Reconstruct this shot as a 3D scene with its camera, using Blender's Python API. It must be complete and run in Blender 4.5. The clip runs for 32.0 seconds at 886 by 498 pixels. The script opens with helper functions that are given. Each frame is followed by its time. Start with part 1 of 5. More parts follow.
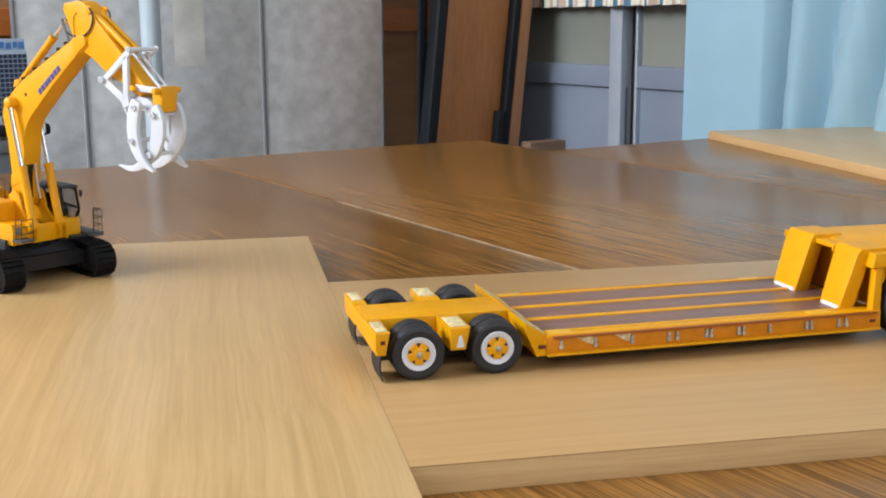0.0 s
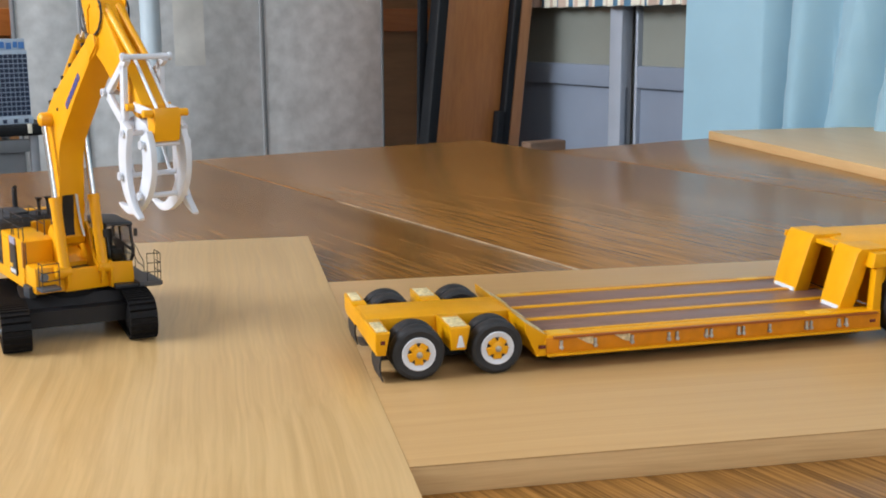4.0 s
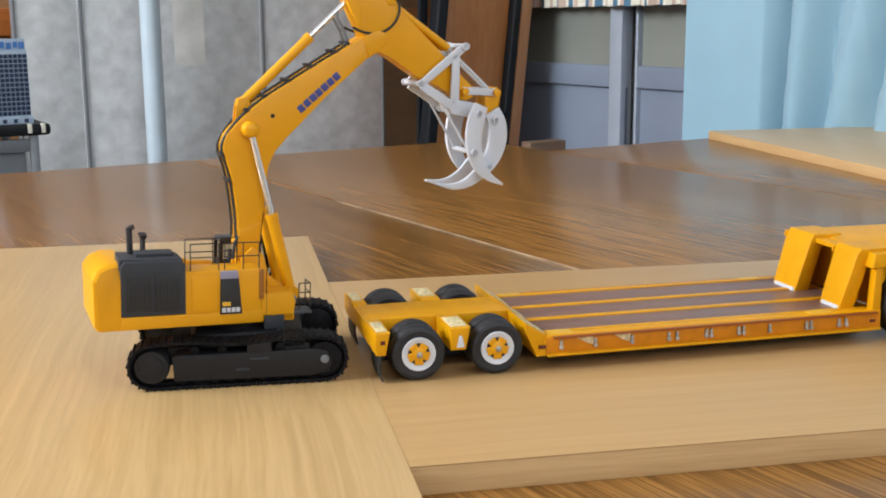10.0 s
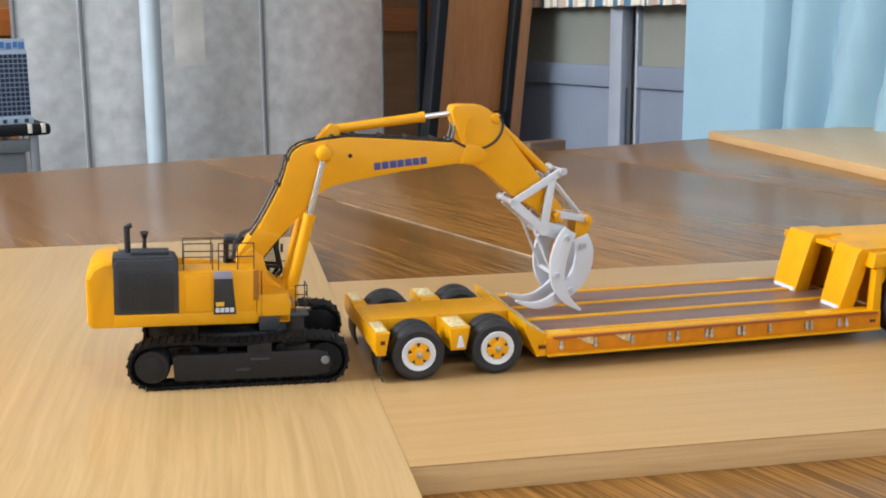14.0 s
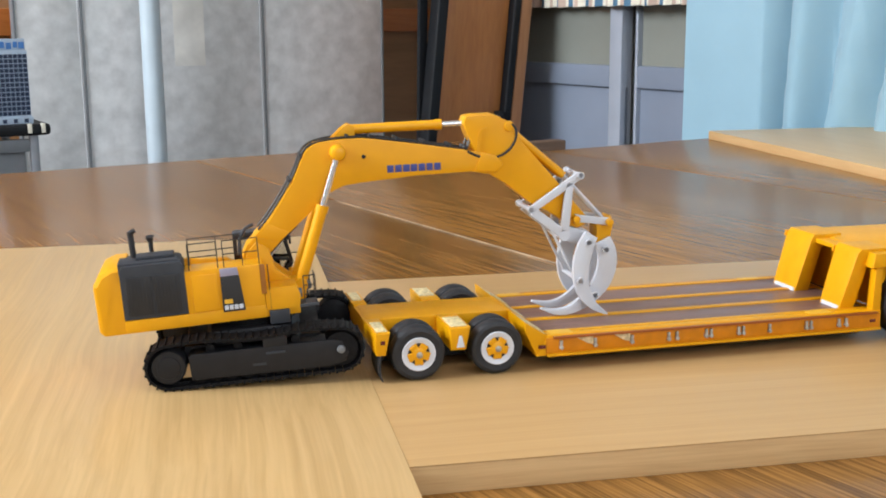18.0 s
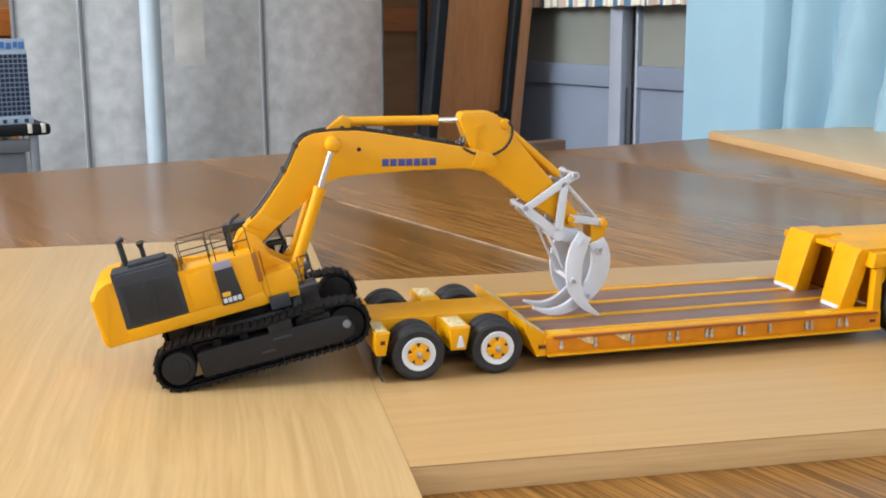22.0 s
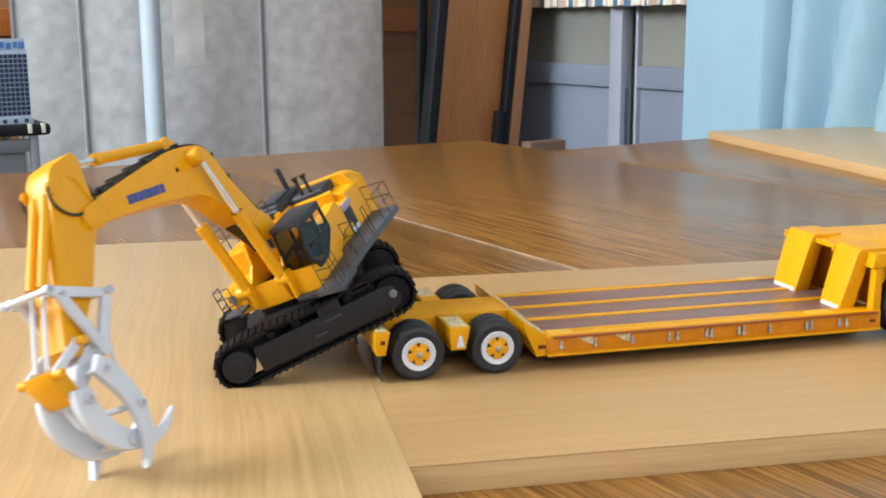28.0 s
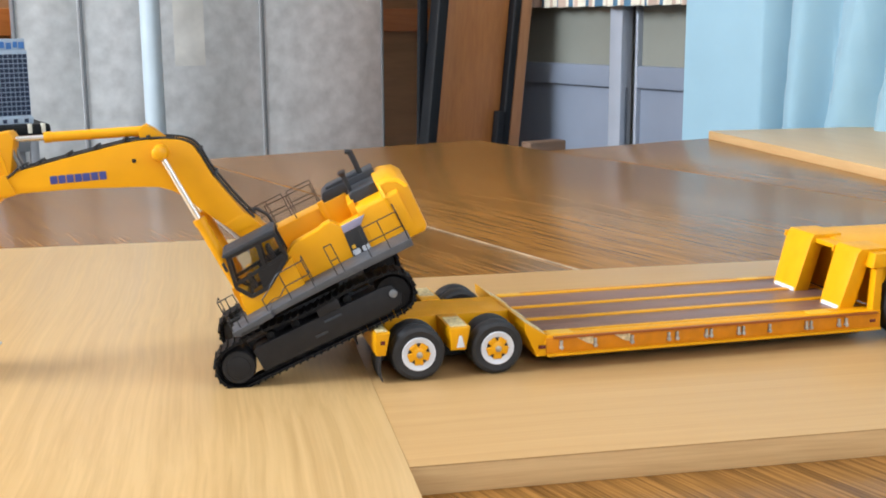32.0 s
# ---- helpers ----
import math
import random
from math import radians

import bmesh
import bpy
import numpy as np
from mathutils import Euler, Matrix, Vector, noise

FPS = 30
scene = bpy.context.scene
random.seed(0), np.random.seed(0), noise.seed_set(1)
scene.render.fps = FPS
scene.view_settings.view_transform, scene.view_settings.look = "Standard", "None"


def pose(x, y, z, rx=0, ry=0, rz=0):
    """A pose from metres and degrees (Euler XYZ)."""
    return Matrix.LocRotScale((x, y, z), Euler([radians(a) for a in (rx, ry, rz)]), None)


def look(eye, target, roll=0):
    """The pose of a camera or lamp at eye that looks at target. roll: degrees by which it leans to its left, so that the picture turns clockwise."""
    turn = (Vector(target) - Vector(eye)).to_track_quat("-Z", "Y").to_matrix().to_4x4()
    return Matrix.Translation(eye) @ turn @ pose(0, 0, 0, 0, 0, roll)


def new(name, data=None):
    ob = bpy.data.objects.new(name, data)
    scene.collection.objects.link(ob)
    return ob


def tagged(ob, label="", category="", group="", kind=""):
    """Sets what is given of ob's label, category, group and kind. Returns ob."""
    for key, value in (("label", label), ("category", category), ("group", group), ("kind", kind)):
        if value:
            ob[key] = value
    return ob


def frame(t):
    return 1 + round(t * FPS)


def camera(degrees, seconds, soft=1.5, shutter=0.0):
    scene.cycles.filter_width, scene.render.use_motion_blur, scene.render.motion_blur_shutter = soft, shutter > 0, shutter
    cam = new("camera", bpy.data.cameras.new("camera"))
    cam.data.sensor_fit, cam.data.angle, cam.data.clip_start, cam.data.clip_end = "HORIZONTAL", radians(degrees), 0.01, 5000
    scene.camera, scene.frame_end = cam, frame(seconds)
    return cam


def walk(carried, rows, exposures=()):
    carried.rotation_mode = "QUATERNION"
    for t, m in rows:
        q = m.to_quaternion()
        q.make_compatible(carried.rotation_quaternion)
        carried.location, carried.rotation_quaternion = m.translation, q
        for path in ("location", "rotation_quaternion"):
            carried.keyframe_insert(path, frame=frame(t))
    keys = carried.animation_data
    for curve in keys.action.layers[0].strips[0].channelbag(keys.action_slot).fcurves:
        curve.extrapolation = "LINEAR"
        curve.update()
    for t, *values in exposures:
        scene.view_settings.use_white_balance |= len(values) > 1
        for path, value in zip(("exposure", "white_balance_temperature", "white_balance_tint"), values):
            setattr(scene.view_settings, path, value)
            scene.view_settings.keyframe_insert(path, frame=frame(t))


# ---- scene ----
cam = camera(42.6, 32.0, soft=1.9, shutter=0.5)
EYE = Vector((0.0, 0.0, 0.9252))
AIM = Vector((0.18860, 0.96220, -0.19646))
walk(cam, [(0.0, look(EYE, EYE + AIM, -0.36)), (32.0, look(EYE, EYE + AIM, -0.36))],
     exposures=[(0.0, -0.25), (3.0, -0.32), (6.0, -0.15), (8.0, -0.23), (10.5, -0.19), (13.0, -0.12), (21.0, -0.02), (28.0, 0.03), (32.0, 0.12)])

# room axes: V runs along the far table edge, N away from the camera
TURN = 20.8
def room(v, n, z):
    c, s = math.cos(radians(TURN)), math.sin(radians(TURN))
    return Vector((v * c - n * s, v * s + n * c, z))
def room_pose(v, n, z, turn=0.0):
    p = room(v, n, z)
    return pose(p.x, p.y, p.z, 0, 0, TURN + turn)

# ---- world and light ----
world = bpy.data.worlds.new("daylight")
scene.world = world
world.use_nodes = True
wn = world.node_tree.nodes
sky = wn.new("ShaderNodeTexSky")
sky.sky_type, sky.sun_disc = "NISHITA", False
sky.sun_elevation, sky.sun_rotation = radians(42), radians(250)
wn["Background"].inputs["Strength"].default_value = 0.10
world.node_tree.links.new(sky.outputs[0], wn["Background"].inputs[0])

def window_light(name, v, n, z, w, h, aim, power, colour):
    data = bpy.data.lights.new(name, "AREA")
    data.shape, data.size, data.size_y, data.energy, data.color = "RECTANGLE", w, h, power, colour
    ob = new(name, data)
    ob.matrix_world = look(room(v, n, z), room(*aim))
    return ob
window_light("window_daylight", -2.93, 1.88, 2.60, 2.2, 1.4, (0.3, 1.2, 0.8), 285, (0.87, 0.925, 1.0))
# added fill from behind the camera, for faces turned towards it
window_light("rear_window_daylight", 0.3, -1.92, 2.05, 2.6, 1.4, (0.3, 1.0, 0.8), 40, (0.87, 0.925, 1.0))

# ---- materials ----
def material(name, colour, rough=0.5, metal=0.0, coat=0.0, spots=0.06, scale=40.0, bump=0.0, sheen=0.0, grain=400.0, spec=0.5):
    """Plain surface with two scales of colour variation and fine relief."""
    m = bpy.data.materials.new(name)
    m.use_nodes = True
    nt = m.node_tree
    b = nt.nodes["Principled BSDF"]
    b.inputs["Metallic"].default_value = metal
    b.inputs["Coat Weight"].default_value = coat
    b.inputs["Specular IOR Level"].default_value = spec
    b.inputs["Coat Roughness"].default_value = 0.15
    if sheen:
        b.inputs["Sheen Weight"].default_value = sheen
    tc = nt.nodes.new("ShaderNodeTexCoord")
    big, small = nt.nodes.new("ShaderNodeTexNoise"), nt.nodes.new("ShaderNodeTexNoise")
    big.inputs["Scale"].default_value, big.inputs["Detail"].default_value = scale, 6
    small.inputs["Scale"].default_value, small.inputs["Detail"].default_value = grain, 3
    for nz in (big, small):
        nt.links.new(tc.outputs["Object"], nz.inputs["Vector"])
    ramp = nt.nodes.new("ShaderNodeValToRGB")
    ramp.color_ramp.elements[0].position, ramp.color_ramp.elements[1].position = 0.3, 0.7
    c = Vector(colour)
    ramp.color_ramp.elements[0].color = (*(c * (1 - spots)), 1)
    ramp.color_ramp.elements[1].color = (*[min(1, x * (1 + spots)) for x in c], 1)
    nt.links.new(big.outputs["Fac"], ramp.inputs[0])
    nt.links.new(ramp.outputs[0], b.inputs["Base Color"])
    rr = nt.nodes.new("ShaderNodeMapRange")
    rr.inputs["To Min"].default_value, rr.inputs["To Max"].default_value = max(0.02, rough - 0.08), min(1, rough + 0.08)
    nt.links.new(small.outputs["Fac"], rr.inputs["Value"])
    nt.links.new(rr.outputs[0], b.inputs["Roughness"])
    if bump:
        bp = nt.nodes.new("ShaderNodeBump")
        bp.inputs["Strength"].default_value, bp.inputs["Distance"].default_value = bump, 0.001
        nt.links.new(small.outputs["Fac"], bp.inputs["Height"])
        nt.links.new(bp.outputs[0], b.inputs["Normal"])
    return m

def wood(name, dark, light, rough, along=3.0, across=60.0, coat=0.0, bump=0.1, figure=0.5, fine=900.0, upright=False, contrast=(0.36, 0.64), spec=0.5, wave=0.15):
    """Wood with the grain along local x: broad figure, fine streaks, pores."""
    m = bpy.data.materials.new(name)
    m.use_nodes = True
    nt = m.node_tree
    b = nt.nodes["Principled BSDF"]
    b.inputs["Coat Weight"].default_value, b.inputs["Coat Roughness"].default_value = coat, 0.12
    b.inputs["Specular IOR Level"].default_value = spec
    tc = nt.nodes.new("ShaderNodeTexCoord")
    warp, bend = nt.nodes.new("ShaderNodeTexNoise"), nt.nodes.new("ShaderNodeVectorMath")
    warp.inputs["Scale"].default_value, warp.inputs["Detail"].default_value = 5.0, 2
    nt.links.new(tc.outputs["Object"], warp.inputs["Vector"])
    bend.operation = "MULTIPLY_ADD"
    bend.inputs[1].default_value = (wave * 0.05,) * 3
    nt.links.new(warp.outputs["Color"], bend.inputs[0])
    nt.links.new(tc.outputs["Object"], bend.inputs[2])
    def noise_at(sx, sy, detail, distortion=0.0):
        mp, nz = nt.nodes.new("ShaderNodeMapping"), nt.nodes.new("ShaderNodeTexNoise")
        mp.inputs["Scale"].default_value = (sy, sy, sx) if upright else (sx, sy, sy)
        nz.inputs["Scale"].default_value, nz.inputs["Detail"].default_value = 1.0, detail
        nz.inputs["Distortion"].default_value = distortion
        nt.links.new(bend.outputs[0], mp.inputs["Vector"])
        nt.links.new(mp.outputs[0], nz.inputs["Vector"])
        return nz.outputs["Fac"]
    broad, streak, pore = noise_at(along, across, 3, 0.6), noise_at(along * 4, across * 4, 4, 0.5), noise_at(along * 10, fine, 2)
    def mix(a, c, w):
        n = nt.nodes.new("ShaderNodeMix")
        n.inputs["Factor"].default_value = w
        nt.links.new(a, n.inputs["A"])
        nt.links.new(c, n.inputs["B"])
        return n.outputs["Result"]
    total = mix(mix(broad, streak, figure), pore, 0.3)
    ramp = nt.nodes.new("ShaderNodeValToRGB")
    ramp.color_ramp.elements[0].position, ramp.color_ramp.elements[1].position = contrast
    ramp.color_ramp.elements[0].color, ramp.color_ramp.elements[1].color = (*dark, 1), (*light, 1)
    nt.links.new(total, ramp.inputs[0])
    nt.links.new(ramp.outputs[0], b.inputs["Base Color"])
    rr = nt.nodes.new("ShaderNodeMapRange")
    rr.inputs["To Min"].default_value, rr.inputs["To Max"].default_value = max(0.02, rough - 0.07), rough + 0.07
    nt.links.new(streak, rr.inputs["Value"])
    nt.links.new(rr.outputs[0], b.inputs["Roughness"])
    bp = nt.nodes.new("ShaderNodeBump")
    bp.inputs["Strength"].default_value, bp.inputs["Distance"].default_value = bump, 0.0004
    nt.links.new(total, bp.inputs["Height"])
    nt.links.new(bp.outputs[0], b.inputs["Normal"])
    return m

def glass(name, tint, rough=0.0):
    m = bpy.data.materials.new(name)
    m.use_nodes = True
    b = m.node_tree.nodes["Principled BSDF"]
    b.inputs["Base Color"].default_value = (*tint, 1)
    b.inputs["Roughness"].default_value = rough
    b.inputs["Transmission Weight"].default_value = 1.0
    b.inputs["IOR"].default_value = 1.25
    return m

YELLOW = material("yellow_enamel", (0.76, 0.345, 0.003), 0.40, coat=0.08, spec=0.3, spots=0.03, scale=60)
ORANGE = material("trailer_enamel", (0.71, 0.325, 0.002), 0.40, coat=0.04, spec=0.22, spots=0.05, scale=90)
BLACK = material("black_rubber", (0.017, 0.018, 0.021), 0.55, spec=0.45, spots=0.25, scale=200, bump=0.3)
TRACK = material("black_track_plastic", (0.007, 0.007, 0.008), 0.55, spec=0.14, spots=0.3, scale=300, bump=0.4)
FRAME = material("dark_grey_plastic", (0.013, 0.013, 0.015), 0.45, spec=0.28, spots=0.12, scale=150)
SLATE = material("grey_walkway_paint", (0.066, 0.070, 0.080), 0.5, spots=0.12, scale=150)
HOOD = material("slate_grey_paint", (0.036, 0.040, 0.048), 0.5, spec=0.3, spots=0.1, scale=120)
CHARCOAL = material("charcoal_paint", (0.022, 0.023, 0.026), 0.45, spec=0.4, spots=0.1, scale=120)
GREY = material("grey_paint", (0.16, 0.17, 0.18), 0.5, spots=0.08, scale=100)
LILAC = material("pale_violet_print", (0.30, 0.29, 0.40), 0.4)
BLUE = material("blue_print", (0.045, 0.06, 0.24), 0.4)
WHITE = material("white_plastic", (0.60, 0.63, 0.69), 0.42, spots=0.03, scale=80)
CHROME = material("chrome_rod", (0.80, 0.81, 0.83), 0.18, metal=0.9, spots=0.02)
STEEL = material("worn_bare_metal", (0.42, 0.40, 0.36), 0.42, metal=0.5, spots=0.35, scale=260, bump=0.2)
WORN = material("worn_yellow_paint", (0.66, 0.55, 0.30), 0.5, spots=0.40, scale=420, bump=0.3)
RIM = material("white_rim_paint", (0.64, 0.67, 0.73), 0.35, spots=0.03)
CAB_BLACK = material("black_cab_paint", (0.010, 0.010, 0.012), 0.4, spots=0.1, scale=120, spec=0.4)
# trailer amber with the shade of the side faces put into the colour
SIDE_SHADE = material("shaded_amber_enamel", (0.60, 0.205, 0.003), 0.38, coat=0.06, spec=0.3, spots=0.12, scale=120)
LIP = material("brown_orange_trim", (0.30, 0.075, 0.008), 0.35)
RED = material("dark_red_lens", (0.10, 0.012, 0.012), 0.25)
DECK = wood("brown_deck_wood", (0.15, 0.078, 0.060), (0.25, 0.140, 0.112), 0.46, along=18, across=300, coat=0.15)
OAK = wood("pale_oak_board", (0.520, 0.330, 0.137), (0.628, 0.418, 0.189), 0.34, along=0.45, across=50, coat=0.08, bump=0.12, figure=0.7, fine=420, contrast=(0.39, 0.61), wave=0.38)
OAK_WARM = wood("warm_oak_board", (0.402, 0.238, 0.094), (0.500, 0.316, 0.138), 0.40, along=0.8, across=100, coat=0.08, bump=0.06, figure=0.45, fine=900, contrast=(0.30, 0.70))
OAK_EDGE = wood("oak_edge_band", (0.52, 0.320, 0.140), (0.65, 0.430, 0.205), 0.5, along=3, across=90)
TABLE = wood("brown_table_veneer", (0.126, 0.053, 0.010), (0.333, 0.156, 0.037), 0.23, along=1.6, across=120, contrast=(0.40, 0.60), spec=0.29, coat=0.0, bump=0.05, figure=0.7, fine=500)
TABLE_EDGE = material("worn_table_edge", (0.27, 0.195, 0.125), 0.7, spots=0.6, scale=30)
CONCRETE = material("mottled_grey_panel", (0.560, 0.565, 0.560), 0.8, spots=0.17, scale=24, bump=0.2, grain=90)
PALE_PANEL = material("pale_grey_patch", (0.66, 0.645, 0.60), 0.8, spots=0.14, scale=14, bump=0.2, grain=90)
SEAM = material("grey_seam", (0.36, 0.36, 0.37), 0.7)
PIPE = material("pale_painted_pipe", (0.45, 0.53, 0.58), 0.4, spots=0.05, scale=20)
PINE = wood("orange_pine_cladding", (0.42, 0.120, 0.022), (0.58, 0.200, 0.045), 0.4, along=2, across=20, coat=0.2)
BROWN_WALL = wood("brown_wall_panel", (0.29, 0.152, 0.066), (0.41, 0.219, 0.098), 0.5, along=2, across=14)
PANEL = wood("red_brown_tabletop", (0.27, 0.098, 0.027), (0.40, 0.158, 0.045), 0.42, along=3, across=24, coat=0.1, upright=True)
DARK_METAL = material("black_painted_tube", (0.007, 0.008, 0.010), 0.5, spots=0.1, spec=0.25)
DOOR = material("grey_blue_door_paint", (0.20, 0.235, 0.30), 0.5, spots=0.06, scale=6)
DOOR_FRAME = material("pale_aluminium", (0.39, 0.43, 0.50), 0.42, metal=0.2, spots=0.05, scale=12)
FROST = material("grey_green_frosted_pane", (0.235, 0.245, 0.215), 0.3, spots=0.1, scale=4)
CURTAIN = material("pale_cyan_curtain", (0.27, 0.435, 0.525), 0.85, spots=0.03, scale=8, bump=0.15, sheen=0.2, grain=900)
WALL = material("cream_plaster", (0.52, 0.50, 0.45), 0.85, spots=0.05, scale=3, bump=0.2, grain=150)
CEILING = material("white_ceiling", (0.80, 0.80, 0.79), 0.9, spots=0.03, scale=2)
FLOOR = material("grey_lino", (0.17, 0.16, 0.15), 0.5, spots=0.1, scale=6)
LEG = material("grey_leg_paint", (0.22, 0.23, 0.25), 0.4, metal=0.3)
PAPER = material("white_card", (0.42, 0.51, 0.62), 0.6, spots=0.03)
PANE = material("dark_blue_print", (0.014, 0.030, 0.075), 0.3, spots=0.4, scale=60)
PRINT_BLUE = material("bright_blue_print", (0.06, 0.20, 0.52), 0.4)
CREAM = material("cream_stripe", (0.70, 0.66, 0.55), 0.85, sheen=0.2)
TEAL = material("blue_stripe", (0.07, 0.16, 0.25), 0.85, sheen=0.2)
TAN = material("pinkish_stripe", (0.48, 0.36, 0.29), 0.85, sheen=0.2)
CLEAR = glass("clear_window", (0.72, 0.75, 0.78))
YWOOD = material("yellow_label", (0.75, 0.42, 0.03), 0.4)

# ---- mesh helpers ----
def part(name, bm, mat, parent=None, label="", m=None, smooth=28):
    """Link bm as one mesh object."""
    bmesh.ops.recalc_face_normals(bm, faces=bm.faces[:])
    me = bpy.data.meshes.new(name)
    bm.to_mesh(me)
    bm.free()
    for mt in (mat if isinstance(mat, (list, tuple)) else [mat]):
        me.materials.append(mt)
    if smooth:
        total = sum(p.area for p in me.polygons)
        for p in me.polygons:
            p.use_smooth = p.area < 0.1 * total and p.loop_total < 5
        me.set_sharp_from_angle(angle=radians(smooth))
    ob = new(name, me)
    if parent is not None:
        ob.parent = parent
    if m is not None:
        ob.matrix_basis = m
    if label:
        ob["label"] = label
    return ob

def empty(name, m, label, category, group="", kind=""):
    ob = new(name)
    ob.empty_display_size = 0.02
    ob.matrix_basis = m
    return tagged(ob, label, category, group, kind)

def box(bm, x0, x1, y0, y1, z0, z1, bevel=0.0, seg=2, m=None):
    t = bmesh.new()
    bmesh.ops.create_cube(t, size=1.0)
    for v in t.verts:
        v.co = Vector(((x0 + x1) / 2 + v.co.x * (x1 - x0), (y0 + y1) / 2 + v.co.y * (y1 - y0), (z0 + z1) / 2 + v.co.z * (z1 - z0)))
    if bevel:
        bmesh.ops.bevel(t, geom=t.edges[:], offset=bevel, segments=seg, affect="EDGES", profile=0.6)
    return merge(bm, t, m)

def merge(bm, t, m=None):
    if m is not None:
        bmesh.ops.transform(t, matrix=m, verts=t.verts[:])
    me = bpy.data.meshes.new("tmp")
    t.to_mesh(me)
    t.free()
    bm.from_mesh(me)
    bpy.data.meshes.remove(me)
    return bm

def prism(bm, outline, y0, y1, bevel=0.0, m=None, taper=0.0):
    """A side outline in x and z, pulled out from y0 to y1."""
    t = bmesh.new()
    a = [t.verts.new((x, y0, z)) for x, z in outline]
    b = [t.verts.new((x, y1, z)) for x, z in outline]
    t.faces.new(a)
    t.faces.new(b[::-1])
    n = len(outline)
    for i in range(n):
        t.faces.new((a[i], b[i], b[(i + 1) % n], a[(i + 1) % n]))
    bmesh.ops.recalc_face_normals(t, faces=t.faces[:])
    if bevel:
        rim = [e for e in t.edges if (e.verts[0].co.y == e.verts[1].co.y)]
        bmesh.ops.bevel(t, geom=rim, offset=bevel, segments=2, affect="EDGES", profile=0.6)
    return merge(bm, t, m)

def rod(bm, p, q, r, seg=12, r2=None, caps=True):
    p, q = Vector(p), Vector(q)
    d = q - p
    t = bmesh.new()
    bmesh.ops.create_cone(t, cap_ends=caps, segments=seg, radius1=r, radius2=r if r2 is None else r2, depth=d.length)
    return merge(bm, t, Matrix.Translation((p + q) / 2) @ d.to_track_quat("Z", "Y").to_matrix().to_4x4())

def tube(bm, pts, r, seg=8):
    pts = [Vector(p) for p in pts]
    rings = []
    up = Vector((0, 1, 0.02))
    for i, p in enumerate(pts):
        d = (pts[min(i + 1, len(pts) - 1)] - pts[max(i - 1, 0)]).normalized()
        if abs(d.dot(up.normalized())) > 0.95:
            up = Vector((1, 0, 0.1))
        s = d.cross(up).normalized()
        u = s.cross(d)
        rings.append([bm.verts.new(p + r * (math.cos(k * math.tau / seg) * s + math.sin(k * math.tau / seg) * u)) for k in range(seg)])
    for a, b in zip(rings, rings[1:]):
        for k in range(seg):
            bm.faces.new((a[k], a[(k + 1) % seg], b[(k + 1) % seg], b[k]))
    bm.faces.new(rings[0])
    bm.faces.new(rings[-1][::-1])
    return bm

def lathe(bm, profile, seg=32, m=None):
    """A profile of (radius, y) turned round the y axis."""
    t = bmesh.new()
    rings = [[t.verts.new((r * math.cos(k * math.tau / seg), y, r * math.sin(k * math.tau / seg))) for k in range(seg)] for r, y in profile]
    for a, b in zip(rings, rings[1:]):
        for k in range(seg):
            t.faces.new((a[k], a[(k + 1) % seg], b[(k + 1) % seg], b[k]))
    t.faces.new(rings[0])
    t.faces.new(rings[-1][::-1])
    return merge(bm, t, m)

def blade(bm, line, y0, y1, bevel=0.0006):
    """A curved flat bar: a line of (x, z, width), pulled out from y0 to y1."""
    left, right = [], []
    for i, (x, z, w) in enumerate(line):
        x0, z0 = line[max(i - 1, 0)][:2]
        x1, z1 = line[min(i + 1, len(line) - 1)][:2]
        d = Vector((x1 - x0, z1 - z0)).normalized()
        left.append((x - d.y * w / 2, z + d.x * w / 2))
        right.append((x + d.y * w / 2, z - d.x * w / 2))
    return prism(bm, left + right[::-1], y0, y1, bevel)

def smooth_line(pts, n=4):
    """Catmull-Rom through points of any size."""
    pts = [np.array(p, float) for p in pts]
    out = []
    for i in range(len(pts) - 1):
        a, b, c, d = pts[max(i - 1, 0)], pts[i], pts[i + 1], pts[min(i + 2, len(pts) - 1)]
        for k in range(n):
            t = k / n
            out.append(tuple(0.5 * (2 * b + (c - a) * t + (2 * a - 5 * b + 4 * c - d) * t * t + (3 * b - a - 3 * c + d) * t ** 3)))
    out.append(tuple(pts[-1]))
    return out
B = bmesh.new

# ---- the room ----
ZT, ZB = 0.70, 0.7155          # table top, board top
V0, V1, N0, N1, HC = -3.0, 1.98, -2.0, 3.15, 3.45
RM = room_pose(0, 0, 0)
def setting(name, bm, mat, label, m=RM, parent=None, category=""):
    ob = part(name, bm, mat, parent, m=m)
    if parent is None:
        tagged(ob, label, category or name.split("_")[0], kind="structure")
    return ob

setting("floor", box(B(), V0 - 0.2, V1 + 0.2, N0 - 0.2, N1 + 0.2, -0.1, 0.0), FLOOR, "grey linoleum floor of the meeting room")
setting("ceiling", box(B(), V0 - 0.2, V1 + 0.2, N0 - 0.2, N1 + 0.2, HC, HC + 0.1), CEILING, "plain white ceiling of the meeting room")
setting("wall_north", box(B(), V0 - 0.15, V1 + 0.15, N1, N1 + 0.15, 0, HC), BROWN_WALL, "brown wood-panelled back wall")
bm = B()
box(bm, V0, V1, N1 - 0.022, N1 + 0.004, 0.895, 0.965, 0.004)
box(bm, V0, V1, N1 - 0.022, N1 + 0.004, 1.30, 1.37, 0.004)
setting("trim", bm, PINE, "orange pine rail along the wood-panelled wall")
